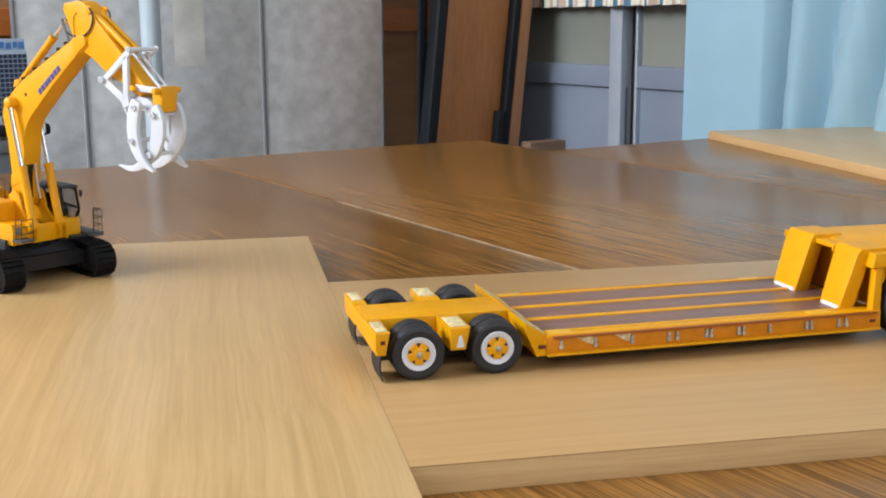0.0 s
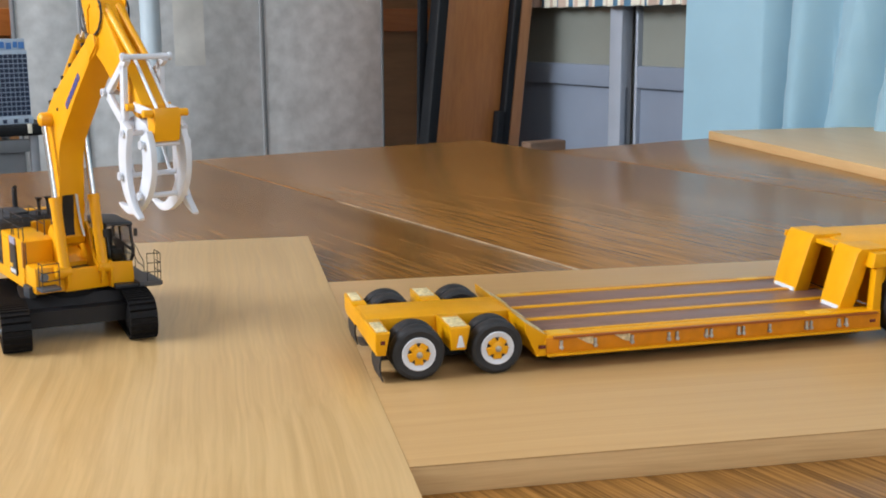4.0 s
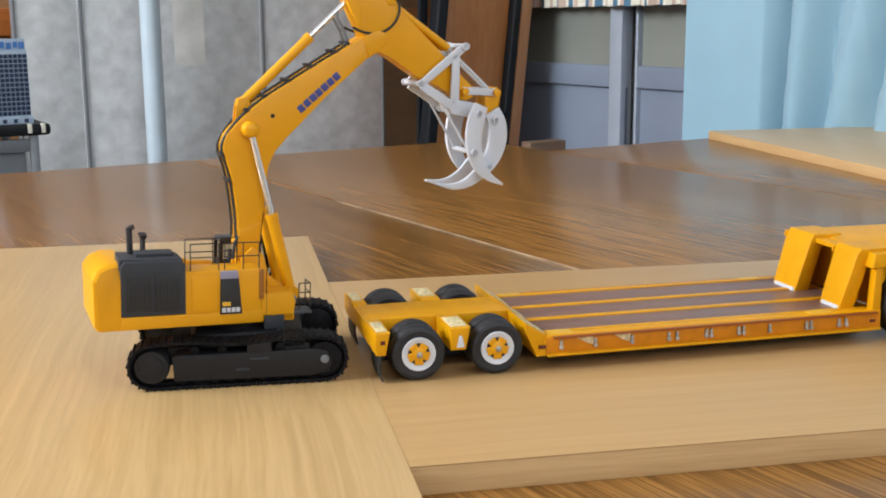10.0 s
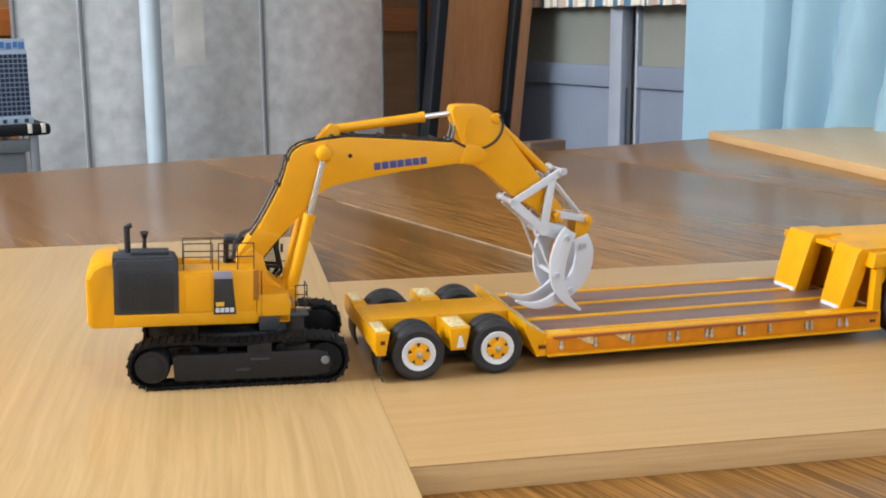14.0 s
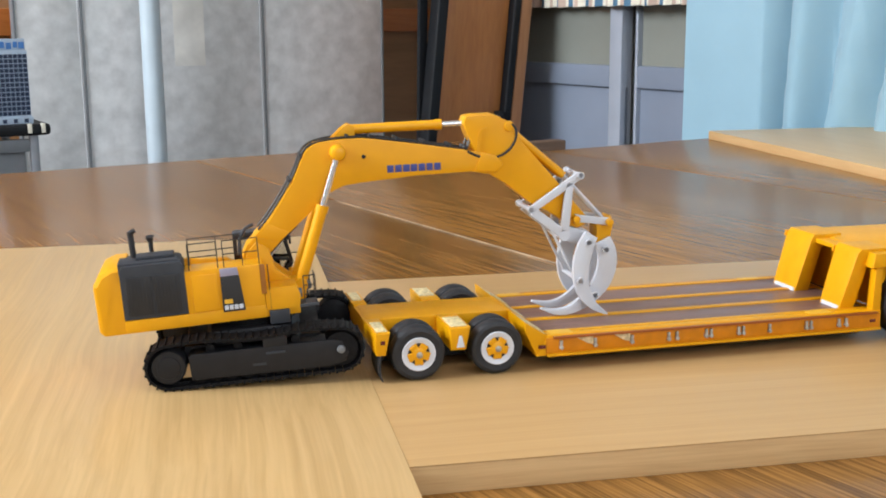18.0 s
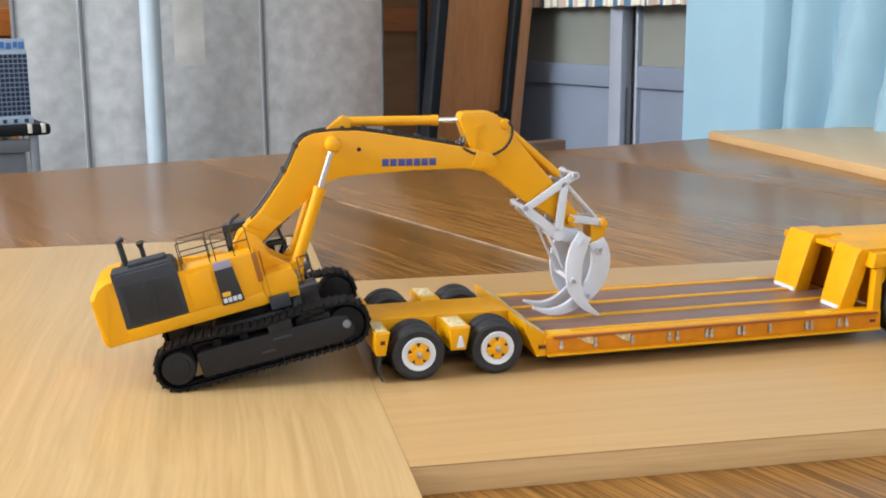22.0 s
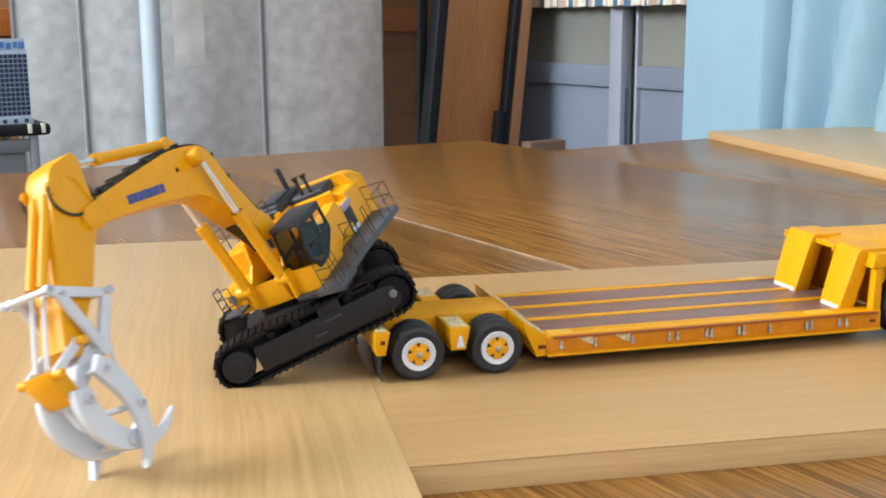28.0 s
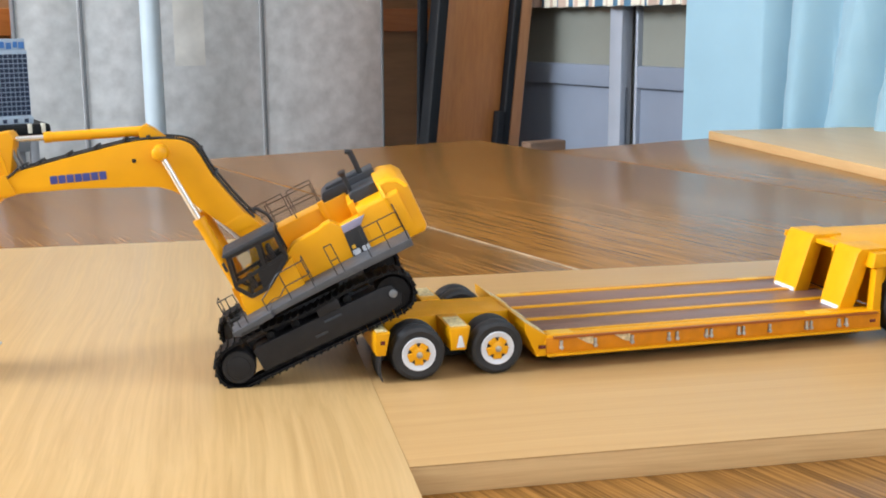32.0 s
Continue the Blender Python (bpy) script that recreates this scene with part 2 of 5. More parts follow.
def wall_with_hole(name, along, fixed, thick, a0, a1, h0, h1, b0, b1, label):
    """A wall with one window opening; along 'v' or 'n'."""
    bm = B()
    for x0, x1, z0, z1 in ((a0, h0, 0, HC), (h1, a1, 0, HC), (h0, h1, 0, b0), (h0, h1, b1, HC)):
        if along == "n":
            box(bm, fixed, fixed + thick, x0, x1, z0, z1)
        else:
            box(bm, x0, x1, fixed, fixed + thick, z0, z1)
    return setting(name, bm, WALL, label)
wall_with_hole("wall_west", "n", V0 - 0.15, 0.15, N0, N1, 0.7, 3.0, 1.85, 3.3, "cream plaster wall with a wide window opening")
# unseen wall; its opening is made up to go with the rear fill
wall_with_hole("wall_south", "v", N0 - 0.15, 0.15, V0 - 0.15, V1 + 0.15, -1.0, 1.6, 1.35, 2.75, "unseen cream plaster wall with an opening added for the fill light")
setting("wall_east", box(B(), V1, V1 + 0.15, N0, N1, 0, HC), WALL, "cream plaster wall behind the sliding doors")

# mottled grey partition panels before the back wall
def grey_panel(v0, v1, n, lean=0.0):
    th = empty("partition_panel", room_pose((v0 + v1) / 2, n, 0.0, lean), "tall mottled grey partition panel standing before the wood wall", "partition", "grey partition panels")
    w = (v1 - v0) / 2
    bm = B()
    box(bm, -w + 0.003, w - 0.003, -0.012, 0.012, 0.02, 2.2, 0.004)
    part("panel", bm, CONCRETE, th)
    for s in (-1, 1):
        bm = B()
        box(bm, s * (w - 0.0032) - 0.0032, s * (w - 0.0032) + 0.0032, -0.016, 0.016, 0.0, 2.21, 0.002)
        part("edge_strip", bm, SEAM if s > 0 and v1 < 1.6 else GREY, th)
    return th
for a, b in ((0.612, 0.777), (0.777, 1.272), (1.272, 1.655)):
    th = grey_panel(a, b, 3.0)
    if a == 0.777:
        mid = (a + b) / 2
        part("pale_patch", box(B(), 1.02 - mid, 1.105 - mid, -0.0126, -0.0119, 0.812, 1.32), PALE_PANEL, th, "paler patch of the panel")

# pale standpipe before the panels
th = empty("standpipe", room_pose(0.930, 2.9, 0), "pale blue-grey painted vertical pipe before grey panels", "pipe")
bm = rod(B(), (0, 0, 0), (0, 0, HC - 0.002), 0.0255, 24)
part("pipe", bm, PIPE, th)
bm = B()
rod(bm, (0, 0, 1.62), (0, 0, 1.66), 0.032, 20)
part("collar", bm, PIPE, th)
bm = B()
rod(bm, (0, 0, 0), (0, 0, 0.012), 0.05, 20)
part("floor_flange", bm, PIPE, th)

# sliding doors in the east wall
def sliding_door(name, n0, n1, v, w, w1):
    th = tagged(part(name, box(B(), v, v + 0.012, n0, n1, 0.06, 0.76, 0.002), DOOR, m=RM), "grey-blue sliding door with a frosted upper pane", "door", kind="structure")
    for nm, y0, y1, z0, z1 in (("stile", n0, n0 + w, 0.02, 2.0), ("stile", n1 - w1, n1, 0.02, 2.0), ("mid_rail", n0 + w, n1 - w1, 0.757, 0.812), ("top_rail", n0 + w, n1 - w1, 1.93, 2.0), ("bottom_rail", n0 + w, n1 - w1, 0.02, 0.09)):
        part(nm, box(B(), v - 0.014, v + 0.022, y0, y1, z0, z1, 0.003), DOOR_FRAME if nm == "stile" else DOOR, th)
    part("pane", box(B(), v + 0.002, v + 0.007, n0 + w, n1 - w1, 0.812, 1.93), FROST, th)
    return th
sliding_door("door_1", 2.224, 3.06, 1.93, 0.046, 0.055)
sliding_door("door_2", 1.36, 2.205, 1.958, 0.055, 0.010)
bm = B()
box(bm, 1.90, 1.98, 1.3, 3.1, 2.0, 2.06, 0.003)
box(bm, 1.90, 1.98, 1.3, 3.1, 0.0, 0.02, 0.003)
setting("door_frame", bm, DOOR_FRAME, "aluminium head and sill of the sliding doors")

# striped short curtain over the panes
def pleat(n, a, k):
    return a * math.sin(n * k) + 0.4 * a * math.sin(n * k * 2.3 + 1.0)
def cloth(name, n0, n1, z0, z1, steps, rows, off, thick, mats, pick, hem=lambda n: 0.0):
    bm = B()
    layers = []
    for side in (0, 1):
        grid = []
        for i in range(steps + 1):
            n = n0 + (n1 - n0) * i / steps
            grid.append([bm.verts.new((off(n, j / rows) + side * thick, n, z0 + hem(n) * (1 - j / rows) + (z1 - z0) * j / rows)) for j in range(rows + 1)])
        layers.append(grid)
    for g in layers:
        for i in range(steps):
            for j in range(rows):
                f = bm.faces.new((g[i][j], g[i + 1][j], g[i + 1][j + 1], g[i][j + 1]))
                f.material_index = pick(i)
    a, b = layers
    for i in range(steps):
        for j in (0, rows):
            bm.faces.new((a[i][j], a[i + 1][j], b[i + 1][j], b[i][j])).material_index = pick(i)
    for j in range(rows):
        for i in (0, steps):
            bm.faces.new((a[i][j], a[i][j + 1], b[i][j + 1], b[i][j])).material_index = pick(min(i, steps - 1))
    return part(name, bm, mats, m=RM, smooth=60)
STRIPES = (0, 0, 1, 1, 0, 2, 2, 0, 1, 0, 0, 2)
tagged(cloth("striped_curtain", 1.90, 2.665, 0.960, 1.75, 150, 6, lambda n, u: 1.885 + pleat(n, 0.007, 95), 0.002, [CREAM, TEAL, TAN],
             lambda i: STRIPES[int(i / 1.9) % 12], lambda n: 0.0012 * math.sin(n * 95)), "short pleated curtain with cream, blue and tan stripes", "curtain")
bm = rod(B(), (1.886, 1.86, 1.765), (1.886, 2.70, 1.765), 0.007, 12)
tagged(part("curtain_rod", bm, DOOR_FRAME, m=RM), "thin pale metal rod of the striped curtain", "curtain rod")

# pale cyan curtain
# where valleys and ridges of the folds run: n low down, n higher up, depth
FOLDS = [(2.00, 2.00, 0.0), (1.690, 1.690, 0.0), (1.642, 1.632, 0.058), (1.633, 1.621, 0.006), (1.606, 1.588, 0.0), (1.560, 1.535, 0.050), (1.546, 1.520, 0.030), (1.522, 1.446, 0.002),
         (1.440, 1.400, 0.058), (1.428, 1.388, 0.020), (1.395, 1.348, 0.002), (1.33, 1.29, 0.048), (1.31, 1.27, 0.016), (1.25, 1.21, 0.0), (1.16, 1.14, 0.040), (1.02, 1.00, 0.0),
         (0.90, 0.91, 0.036), (0.78, 0.76, 0.0), (0.6, 0.6, 0.03), (0.4, 0.4, 0.0), (0.1, 0.1, 0.0)]
def fold(n, u):
    w = min(1.5, max(-0.4, (0.35 + 1.9 * u - 0.70) / 0.265))
    line = [(a + (b - a) * w, d) for a, b, d in FOLDS]
    for (n1, d1), (n0, d0) in zip(line, line[1:]):
        if n0 <= n <= n1:
            s = (n1 - n) / (n1 - n0)
            s = 0.55 * s + 0.45 * s * s * (3 - 2 * s)
            return 1.836 + 1.35 * (d1 + (d0 - d1) * s)
    return 1.842
tagged(cloth("cyan_curtain", 0.2, 1.914, 0.35, 2.25, 420, 22, fold, 0.002, [CURTAIN], lambda i: 0), "long pale cyan curtain hanging in soft folds", "curtain")
bm = rod(B(), (1.855, 0.1, 2.27), (1.855, 2.0, 2.27), 0.012, 12)
tagged(part("curtain_rail", bm, DOOR_FRAME, m=RM), "pale metal rail of the cyan curtain", "curtain rail")

PINE_DULL = wood("dull_brown_edge", (0.30, 0.130, 0.055), (0.41, 0.20, 0.09), 0.5, along=2, across=30, upright=True)
# folded table leaning in the corner
th = empty("folded_table", room_pose(1.569, 2.52, 0.0) @ pose(0, 0, 0, 0, 6.3, 0), "folded red-brown table with black legs, leaning in the corner", "table")
part("tabletop", box(B(), -0.100, 0.096, -0.012, 0.014, 0.02, 1.78, 0.004), PANEL, th)
# only the front edge shows; the depth behind is added to shade door_1
part("edge_band", box(B(), 0.123, 0.157, -0.030, 0.330, 0.0, 1.80, 0.004), PINE_DULL, th, "paler wooden edge, its unseen depth added to shade the door")
for x0, x1, z0, z1 in ((-0.136, -0.104, 0.0, 1.70), (0.097, 0.121, 0.0, 1.72)):
    part("leg", box(B(), x0, x1, -0.034, 0.010, z0, z1, 0.008, 3), DARK_METAL, th, "black tubular leg")
part("leg_brace", box(B(), 0.074, 0.096, -0.040, -0.014, 0.25, 0.705, 0.006), DARK_METAL, th, "short black brace")
part("stay", prism(B(), [(-0.076, 0.0), (-0.052, 0.0), (-0.204, 1.70), (-0.228, 1.70)], 0.016, 0.030, 0.003), DARK_METAL, th, "black folding stay")

# small wooden batten by the wall
BATTEN = wood("dark_brown_batten", (0.13, 0.075, 0.045), (0.20, 0.12, 0.075), 0.6, along=3, across=40)
th = tagged(part("wooden_batten", box(B(), -0.05, 0.06, -0.02, 0.02, 0.0, 0.632, 0.004), BATTEN, m=room_pose(1.705, 2.27, 0)), "short upright wooden batten standing behind the tables", "batten")

# side desk with the card model of a tower
th = empty("side_desk", room_pose(0.0, 2.45, 0), "grey metal desk with a black rounded top", "desk")
part("desktop", box(B(), -0.45, 0.562, -0.005, 0.34, 0.698, 0.722, 0.010, 3), DARK_METAL, th, "black top with a rounded edge")
part("apron", box(B(), -0.43, 0.536, 0.012, 0.028, 0.664, 0.690, 0.002), LEG, th)
part("modesty_panel", box(B(), -0.41, 0.512, 0.035, 0.045, 0.25, 0.664, 0.002), LEG, th)
for x in (0.519, 0.546):
    part("tape_mark", box(B(), x - 0.004, x + 0.004, -0.0062, 0.006, 0.7035, 0.7228, 0.0004), CREAM, th, "beige tape mark on the edge")
for x in (-0.43, 0.520):
    for y in (0.008, 0.30):
        part("leg", box(B(), x, x + 0.018, y, y + 0.018, 0.0, 0.698, 0.003), LEG, th)
th = empty("card_tower_model", room_pose(0.486, 2.467, 0.722, 6), "white card model of a tower block with dark blue windows", "model building")
W2, H2 = 0.044, 0.150
part("shaft", box(B(), -W2, W2, 0, 0.07, 0.012, H2, 0.0006), PAPER, th)
part("podium", box(B(), -W2 - 0.003, W2 + 0.003, -0.003, 0.073, 0.0, 0.014, 0.0006), PAPER, th)
part("roof_sign_panel", box(B(), -W2 + 0.002, W2 - 0.002, 0.004, 0.010, H2, H2 + 0.024, 0.0005), PAPER, th)
part("roof_block", box(B(), -0.02, 0.03, 0.02, 0.06, H2, H2 + 0.018, 0.0005), PAPER, th)
bm = B()
for x0, x1, z0, z1 in ((-0.040, -0.030, 0.004, 0.017), (-0.026, -0.014, 0.002, 0.014), (-0.010, 0.0, 0.005, 0.018), (0.004, 0.014, 0.003, 0.016), (0.018, 0.026, 0.006, 0.018), (0.029, 0.040, 0.004, 0.017)):
    box(bm, x0, x1, 0.0028, 0.004, H2 + z0, H2 + z1)
part("sign_bars", bm, PRINT_BLUE, th, "blue bars of lettering")
pane = None
for i in range(9):
    for j in range(13):
        x, z = -W2 + 0.0056 + i * 0.0096, 0.018 + j * 0.0097
        if pane is None:
            pane = part("window", box(B(), -0.0041, 0.0041, -0.0009, 0.0004, 0, 0.0080), PANE, th, m=pose(x, 0, z))
        else:
            o = new("window", pane.data)
            o.parent = th
            o.matrix_basis = pose(x, 0, z)
for i in range(4):
    o = new("shop_window", pane.data)
    o.parent = th
    o.matrix_basis = pose(-0.034 + i * 0.022, -0.0032, 0.0025)

# tables
def table(v0, v1, n1, band):
    n0 = n1 - 1.80
    th = empty("meeting_table", room_pose((v0 + v1) / 2, (n0 + n1) / 2, 0, -90), "long brown veneered meeting table with a glossy worn top", "table", "meeting tables")
    w = (v1 - v0) / 2
    bm = B()
    box(bm, -0.899, 0.899, -w + 0.001, w - 0.001, ZT - 0.028, ZT, 0.0025)
    part("tabletop", bm, TABLE, th)
    if band:
        # the strip has come away at the far end
        part("edge_band", box(B(), -0.37, 0.899, w - 0.0033, w - 0.0006, ZT - 0.02, ZT + 0.0006, 0.0002), TABLE_EDGE, th, "worn pale edge strip")
    for x in (-0.8, 0.8):
        for y in (-w + 0.05, w - 0.05):
            part("leg", rod(B(), (x, y, 0), (x, y, ZT - 0.028), 0.014, 12), LEG, th)
    for y in (-w + 0.05, w - 0.05):
        part("apron_rail", box(B(), -0.78, 0.78, y - 0.01, y + 0.01, ZT - 0.075, ZT - 0.03, 0.002), LEG, th)
    return th
table(-0.492, 0.078, 1.83, False)
table(0.078, 0.648, 1.83, True)
table(0.648, 1.217, 1.83, False)
table(1.217, 1.786, 1.60, False)

# loose oak boards
def board(x0, x1, y0, y1, z1, turn, label, face=None):
    """Grain along local x."""
    lx, ly = ((x1 - x0), (y1 - y0)) if turn == 0 else ((y1 - y0), (x1 - x0))
    th = empty("oak_board", pose((x0 + x1) / 2, (y0 + y1) / 2, ZT, 0, 0, turn), label, "board", "oak boards on the table")
    t = z1 - ZT
    part("board_core", box(B(), -lx / 2 + 0.0001, lx / 2 - 0.0001, -ly / 2 + 0.0001, ly / 2 - 0.0001, 0.0, t - 0.0004, 0.0003), OAK_EDGE, th, "oak edge banding")
    part("top_veneer", box(B(), -lx / 2, lx / 2, -ly / 2, ly / 2, t - 0.0009, t, 0.00012), face or OAK, th)
    return th
board(-0.62, 0.0823, 0.24, 1.122, ZB, 90, "pale oak-veneered board lying flat on the table")
board(0.08235, 0.98, 0.5088, 0.913, ZB - 0.0003, 0, "warm oak-veneered board lying under the trailer", OAK_WARM)
board(0.925, 1.42, 1.15, 2.05, ZB, 90, "pale oak-veneered board at the far end of the table")

# ---- the low-loader trailer ----
TR = empty("model_trailer", pose(0.1103, 0.6386, ZB - 0.0003, 0, 0, 3.35), "yellow scale-model low-loader trailer with a brown plank deck", "model trailer")
ZD = 0.0210
CREAM_PAINT = material("chipped_cream_paint", (0.62, 0.48, 0.27), 0.5, spots=0.4, scale=500)
def tp(name, bm, mat=None, label="", parent=None, m=None):
    return part(name, bm, mat or ORANGE, parent or TR, label, m)
# deck frame
for y0, y1, s in ((0.0, 0.0085, -1), (0.1062, 0.1112, 1)):
    rail = tp("side_rail", prism(B(), [(0.0735, 0.009), (0.3125, 0.009), (0.3125, 0.0218), (0.081, 0.0218)], y0, y1, 0.0008))
    yo = -0.0026 if s < 0 else 0.1110
    tp("side_lip", box(B(), 0.084, 0.309, yo, yo + 0.0028, 0.0200, 0.0214, 0.0003), LIP, "thin brown-orange trim strip", rail)
    tp("side_flange", box(B(), 0.080, 0.312, yo, yo + 0.0028, 0.0090, 0.0106, 0.0004), ORANGE, "", rail)
    # darker amber paints the shade between lip and flange
    tp("side_web", box(B(), 0.0795, 0.3118, *((-0.0007, 0.0006) if s < 0 else (0.1106, 0.1118)), 0.0104, 0.0202, 0.0002), SIDE_SHADE, "amber side face, darkened in colour for the shade between flanges", rail)
    for x in (0.089, 0.1112, 0.1356, 0.1604, 0.166, 0.1861, 0.1895, 0.2087, 0.2120, 0.2307, 0.2572, 0.2605, 0.2809, 0.2862):
        yy = y0 if s < 0 else y1
        bm = box(B(), x - 0.0009, x + 0.0009, *((yy - 0.0022, yy + 0.0006) if s < 0 else (yy - 0.0006, yy + 0.0022)), 0.0135, 0.0186, 0.0004)
        lathe(bm, [(0.0005, 0.0030 * s), (0.0012, 0.0028 * s), (0.0014, 0.0008 * s)], 10, pose(x, yy, 0.0142))
        tp("lashing_ring", bm, STEEL, "bare metal lashing bracket", rail)
    for x in ((0.1112, 0.1356) if s < 0 else ()):
        tp("wear_patch", prism(B(), [(x - 0.0118, 0.0196), (x - 0.0012, 0.0196), (x - 0.0012, 0.0148), (x - 0.0048, 0.0155)], -0.0012, -0.0005), CREAM_PAINT, "pale chipped paint", rail)
    for x in (0.077, 0.3065):
        tp("marker_lamp", box(B(), x - 0.0022, x + 0.0022, (y0 if s < 0 else y1) - 0.0009, (y0 if s < 0 else y1) + 0.0009, 0.0140, 0.0162, 0.0004), RED, "small dark red marker lamp", rail)
for y0, y1 in ((0.0125, 0.0378), (0.0436, 0.0694), (0.0750, 0.1034)):
    tp("deck_plank", box(B(), 0.0815, 0.3115, y0, y1, ZD - 0.004, ZD + 0.0004, 0.0003), DECK, "brown wooden deck plank")
for y0, y1 in ((0.0085, 0.0125), (0.0378, 0.0436), (0.0694, 0.0750), (0.1034, 0.1062)):
    tp("deck_strip", box(B(), 0.081, 0.312, y0, y1, ZD - 0.006, ZD + 0.0010, 0.0004))
for y0, y1, x0, x1 in ((0.002, 0.0115, 0.083, 0.098), (0.1035, 0.1105, 0.083, 0.098), (0.002, 0.0115, 0.262, 0.278), (0.1035, 0.1105, 0.268, 0.284)):
    tp("worn_patch", box(B(), x0, x1, y0, y1, 0.0214, 0.0222, 0.0003), YWOOD, "rubbed pale patch of paint")
# reaches low and dark so that no light from behind passes below the deck
tp("underframe", box(B(), 0.086, 0.305, 0.010, 0.101, 0.0040, 0.0165, 0.001), FRAME, "dark chassis under the deck, deepened to block light from behind")
tp("bogie_frame", box(B(), -0.018, 0.072, 0.030, 0.078, 0.0050, 0.0150, 0.001), FRAME, "dark bogie frame")
for x in (0.12, 0.16, 0.20, 0.24, 0.28):
    tp("cross_bearer", box(B(), x - 0.003, x + 0.003, 0.004, 0.1060, 0.0100, 0.0165, 0.0005))
# rear ramp
ramp = tp("ramp_plate", prism(B(), [(0.0660, 0.0310), (0.0815, 0.0212), (0.0800, 0.0095), (0.0740, 0.0090), (0.0665, 0.0250)], 0.0008, 0.1104, 0.0007))
for y0, y1 in ((0.006, 0.028), (0.043, 0.065), (0.080, 0.102)):
    tp("ramp_tread", prism(B(), [(0.0675, 0.0304), (0.0812, 0.0218), (0.0812, 0.0209), (0.0675, 0.0295)], y0, y1, 0.0002), WORN, "worn speckled ramp tread", ramp)
# centre beam and outriggers
tp("centre_beam", box(B(), -0.0240, 0.0690, 0.0345, 0.0735, 0.0150, 0.0305, 0.0008))
for x0, x1 in ((-0.0262, -0.0172), (0.0190, 0.0318)):
    for s in (0, 1):
        y0, y1 = ((-0.0002, 0.0350) if s == 0 else (0.0730, 0.1080))
        b = prism(B(), [(x0, 0.0310), (x1, 0.0310), (x1 - 0.0028, 0.0172), (x0 + 0.0008, 0.0172)], y0, y1, 0.0007)
        arm_ = tp("outrigger", b)
        t0, t1 = ((y0 + 0.003, y1 - 0.010) if s == 0 else (y0 + 0.010, y1 - 0.003))
        tp("grip_strip", box(B(), x0 + 0.0012, x1 - 0.0012, t0, t1, 0.0304, 0.0316, 0.0003), WORN, "worn speckled tread strip", arm_)
        if x0 < 0:
            yy = y0 if s == 0 else y1
            tp("marker_lamp", box(B(), x0 + 0.0030, x0 + 0.0058, yy - 0.0006, yy + 0.0006, 0.0240, 0.0264, 0.0003), RED, "small dark red marker lamp", arm_)
        elif s == 0:
            tp("label_plate", prism(B(), [(0.0232, 0.0190), (0.0280, 0.0190), (0.0262, 0.0262), (0.0246, 0.0262)], -0.0009, 0.0, 0.0001), RIM, "small white emblem shape", arm_)
tp("rear_crossmember", box(B(), -0.0262, -0.0215, 0.0, 0.1078, 0.0195, 0.0300, 0.0007))
# mud flaps
for y0, y1 in ((0.0005, 0.0245), (0.0835, 0.1075)):
    flap = prism(B(), smooth_line([(-0.0225, 0.0200), (-0.0240, 0.0120), (-0.0236, 0.0060), (-0.0222, 0.0012)], 3) + smooth_line([(-0.0214, 0.0010), (-0.0226, 0.0060), (-0.0229, 0.0120), (-0.0214, 0.0200)], 3), y0, y1)
    tp("mud_flap", flap, BLACK, "thin black mud flap")
# wheels
def wheel_pair(x, side):
    """Twin wheels on one axle end; side -1 is the outer face at y = 0."""
    R = 0.0166
    for k, yc in enumerate((0.0058, 0.0182)):
        y = yc if side < 0 else 0.108 - yc
        wh = tp("wheel", lathe(B(), [(0.0102, -0.0050), (0.0138, -0.0057), (0.0157, -0.0050), (0.0164, -0.0036), (R, 0), (0.0164, 0.0036), (0.0157, 0.0050), (0.0138, 0.0057), (0.0102, 0.0050)], 40), BLACK, "black rubber tyre", m=pose(x, y, R))
        if k == 0:
            s = side
            tp("rim", lathe(B(), [(0.0101, 0.0040 * s), (0.0103, 0.0060 * s), (0.0098, 0.0063 * s), (0.0068, 0.0054 * s), (0.0064, 0.0046 * s)], 36), RIM, "white painted rim ring", wh)
            bm = B()
            for i in range(5):
                a = math.tau * i / 5 + 0.3
                t = bmesh.new()
                bmesh.ops.create_cube(t, size=1.0)
                for v in t.verts:
                    v.co = Vector((0.0034 + v.co.x * 0.0068, 0.0056 * s + v.co.y * 0.0016, v.co.z * (0.0056 if v.co.x > 0 else 0.0040)))
                bmesh.ops.bevel(t, geom=t.edges[:], offset=0.0006, segments=1, affect="EDGES")
                merge(bm, t, Matrix.Rotation(a, 4, "Y"))
            lathe(bm, [(0.0036, 0.0046 * s), (0.0040, 0.0066 * s), (0.0026, 0.0072 * s)], 16)
            tp("hub_disc", lathe(B(), [(0.0020, 0.0050 * s), (0.0066, 0.0048 * s), (0.0066, 0.0040 * s)], 28), GREY, "grey hub disc", wh)
            tp("hub_spokes", bm, YELLOW, "yellow five-spoke hub", wh)
            tp("hub_cap", lathe(B(), [(0.0018, 0.0068 * s), (0.0019, 0.0080 * s), (0.0010, 0.0086 * s)], 14), STEEL, "bare metal hub cap", wh)
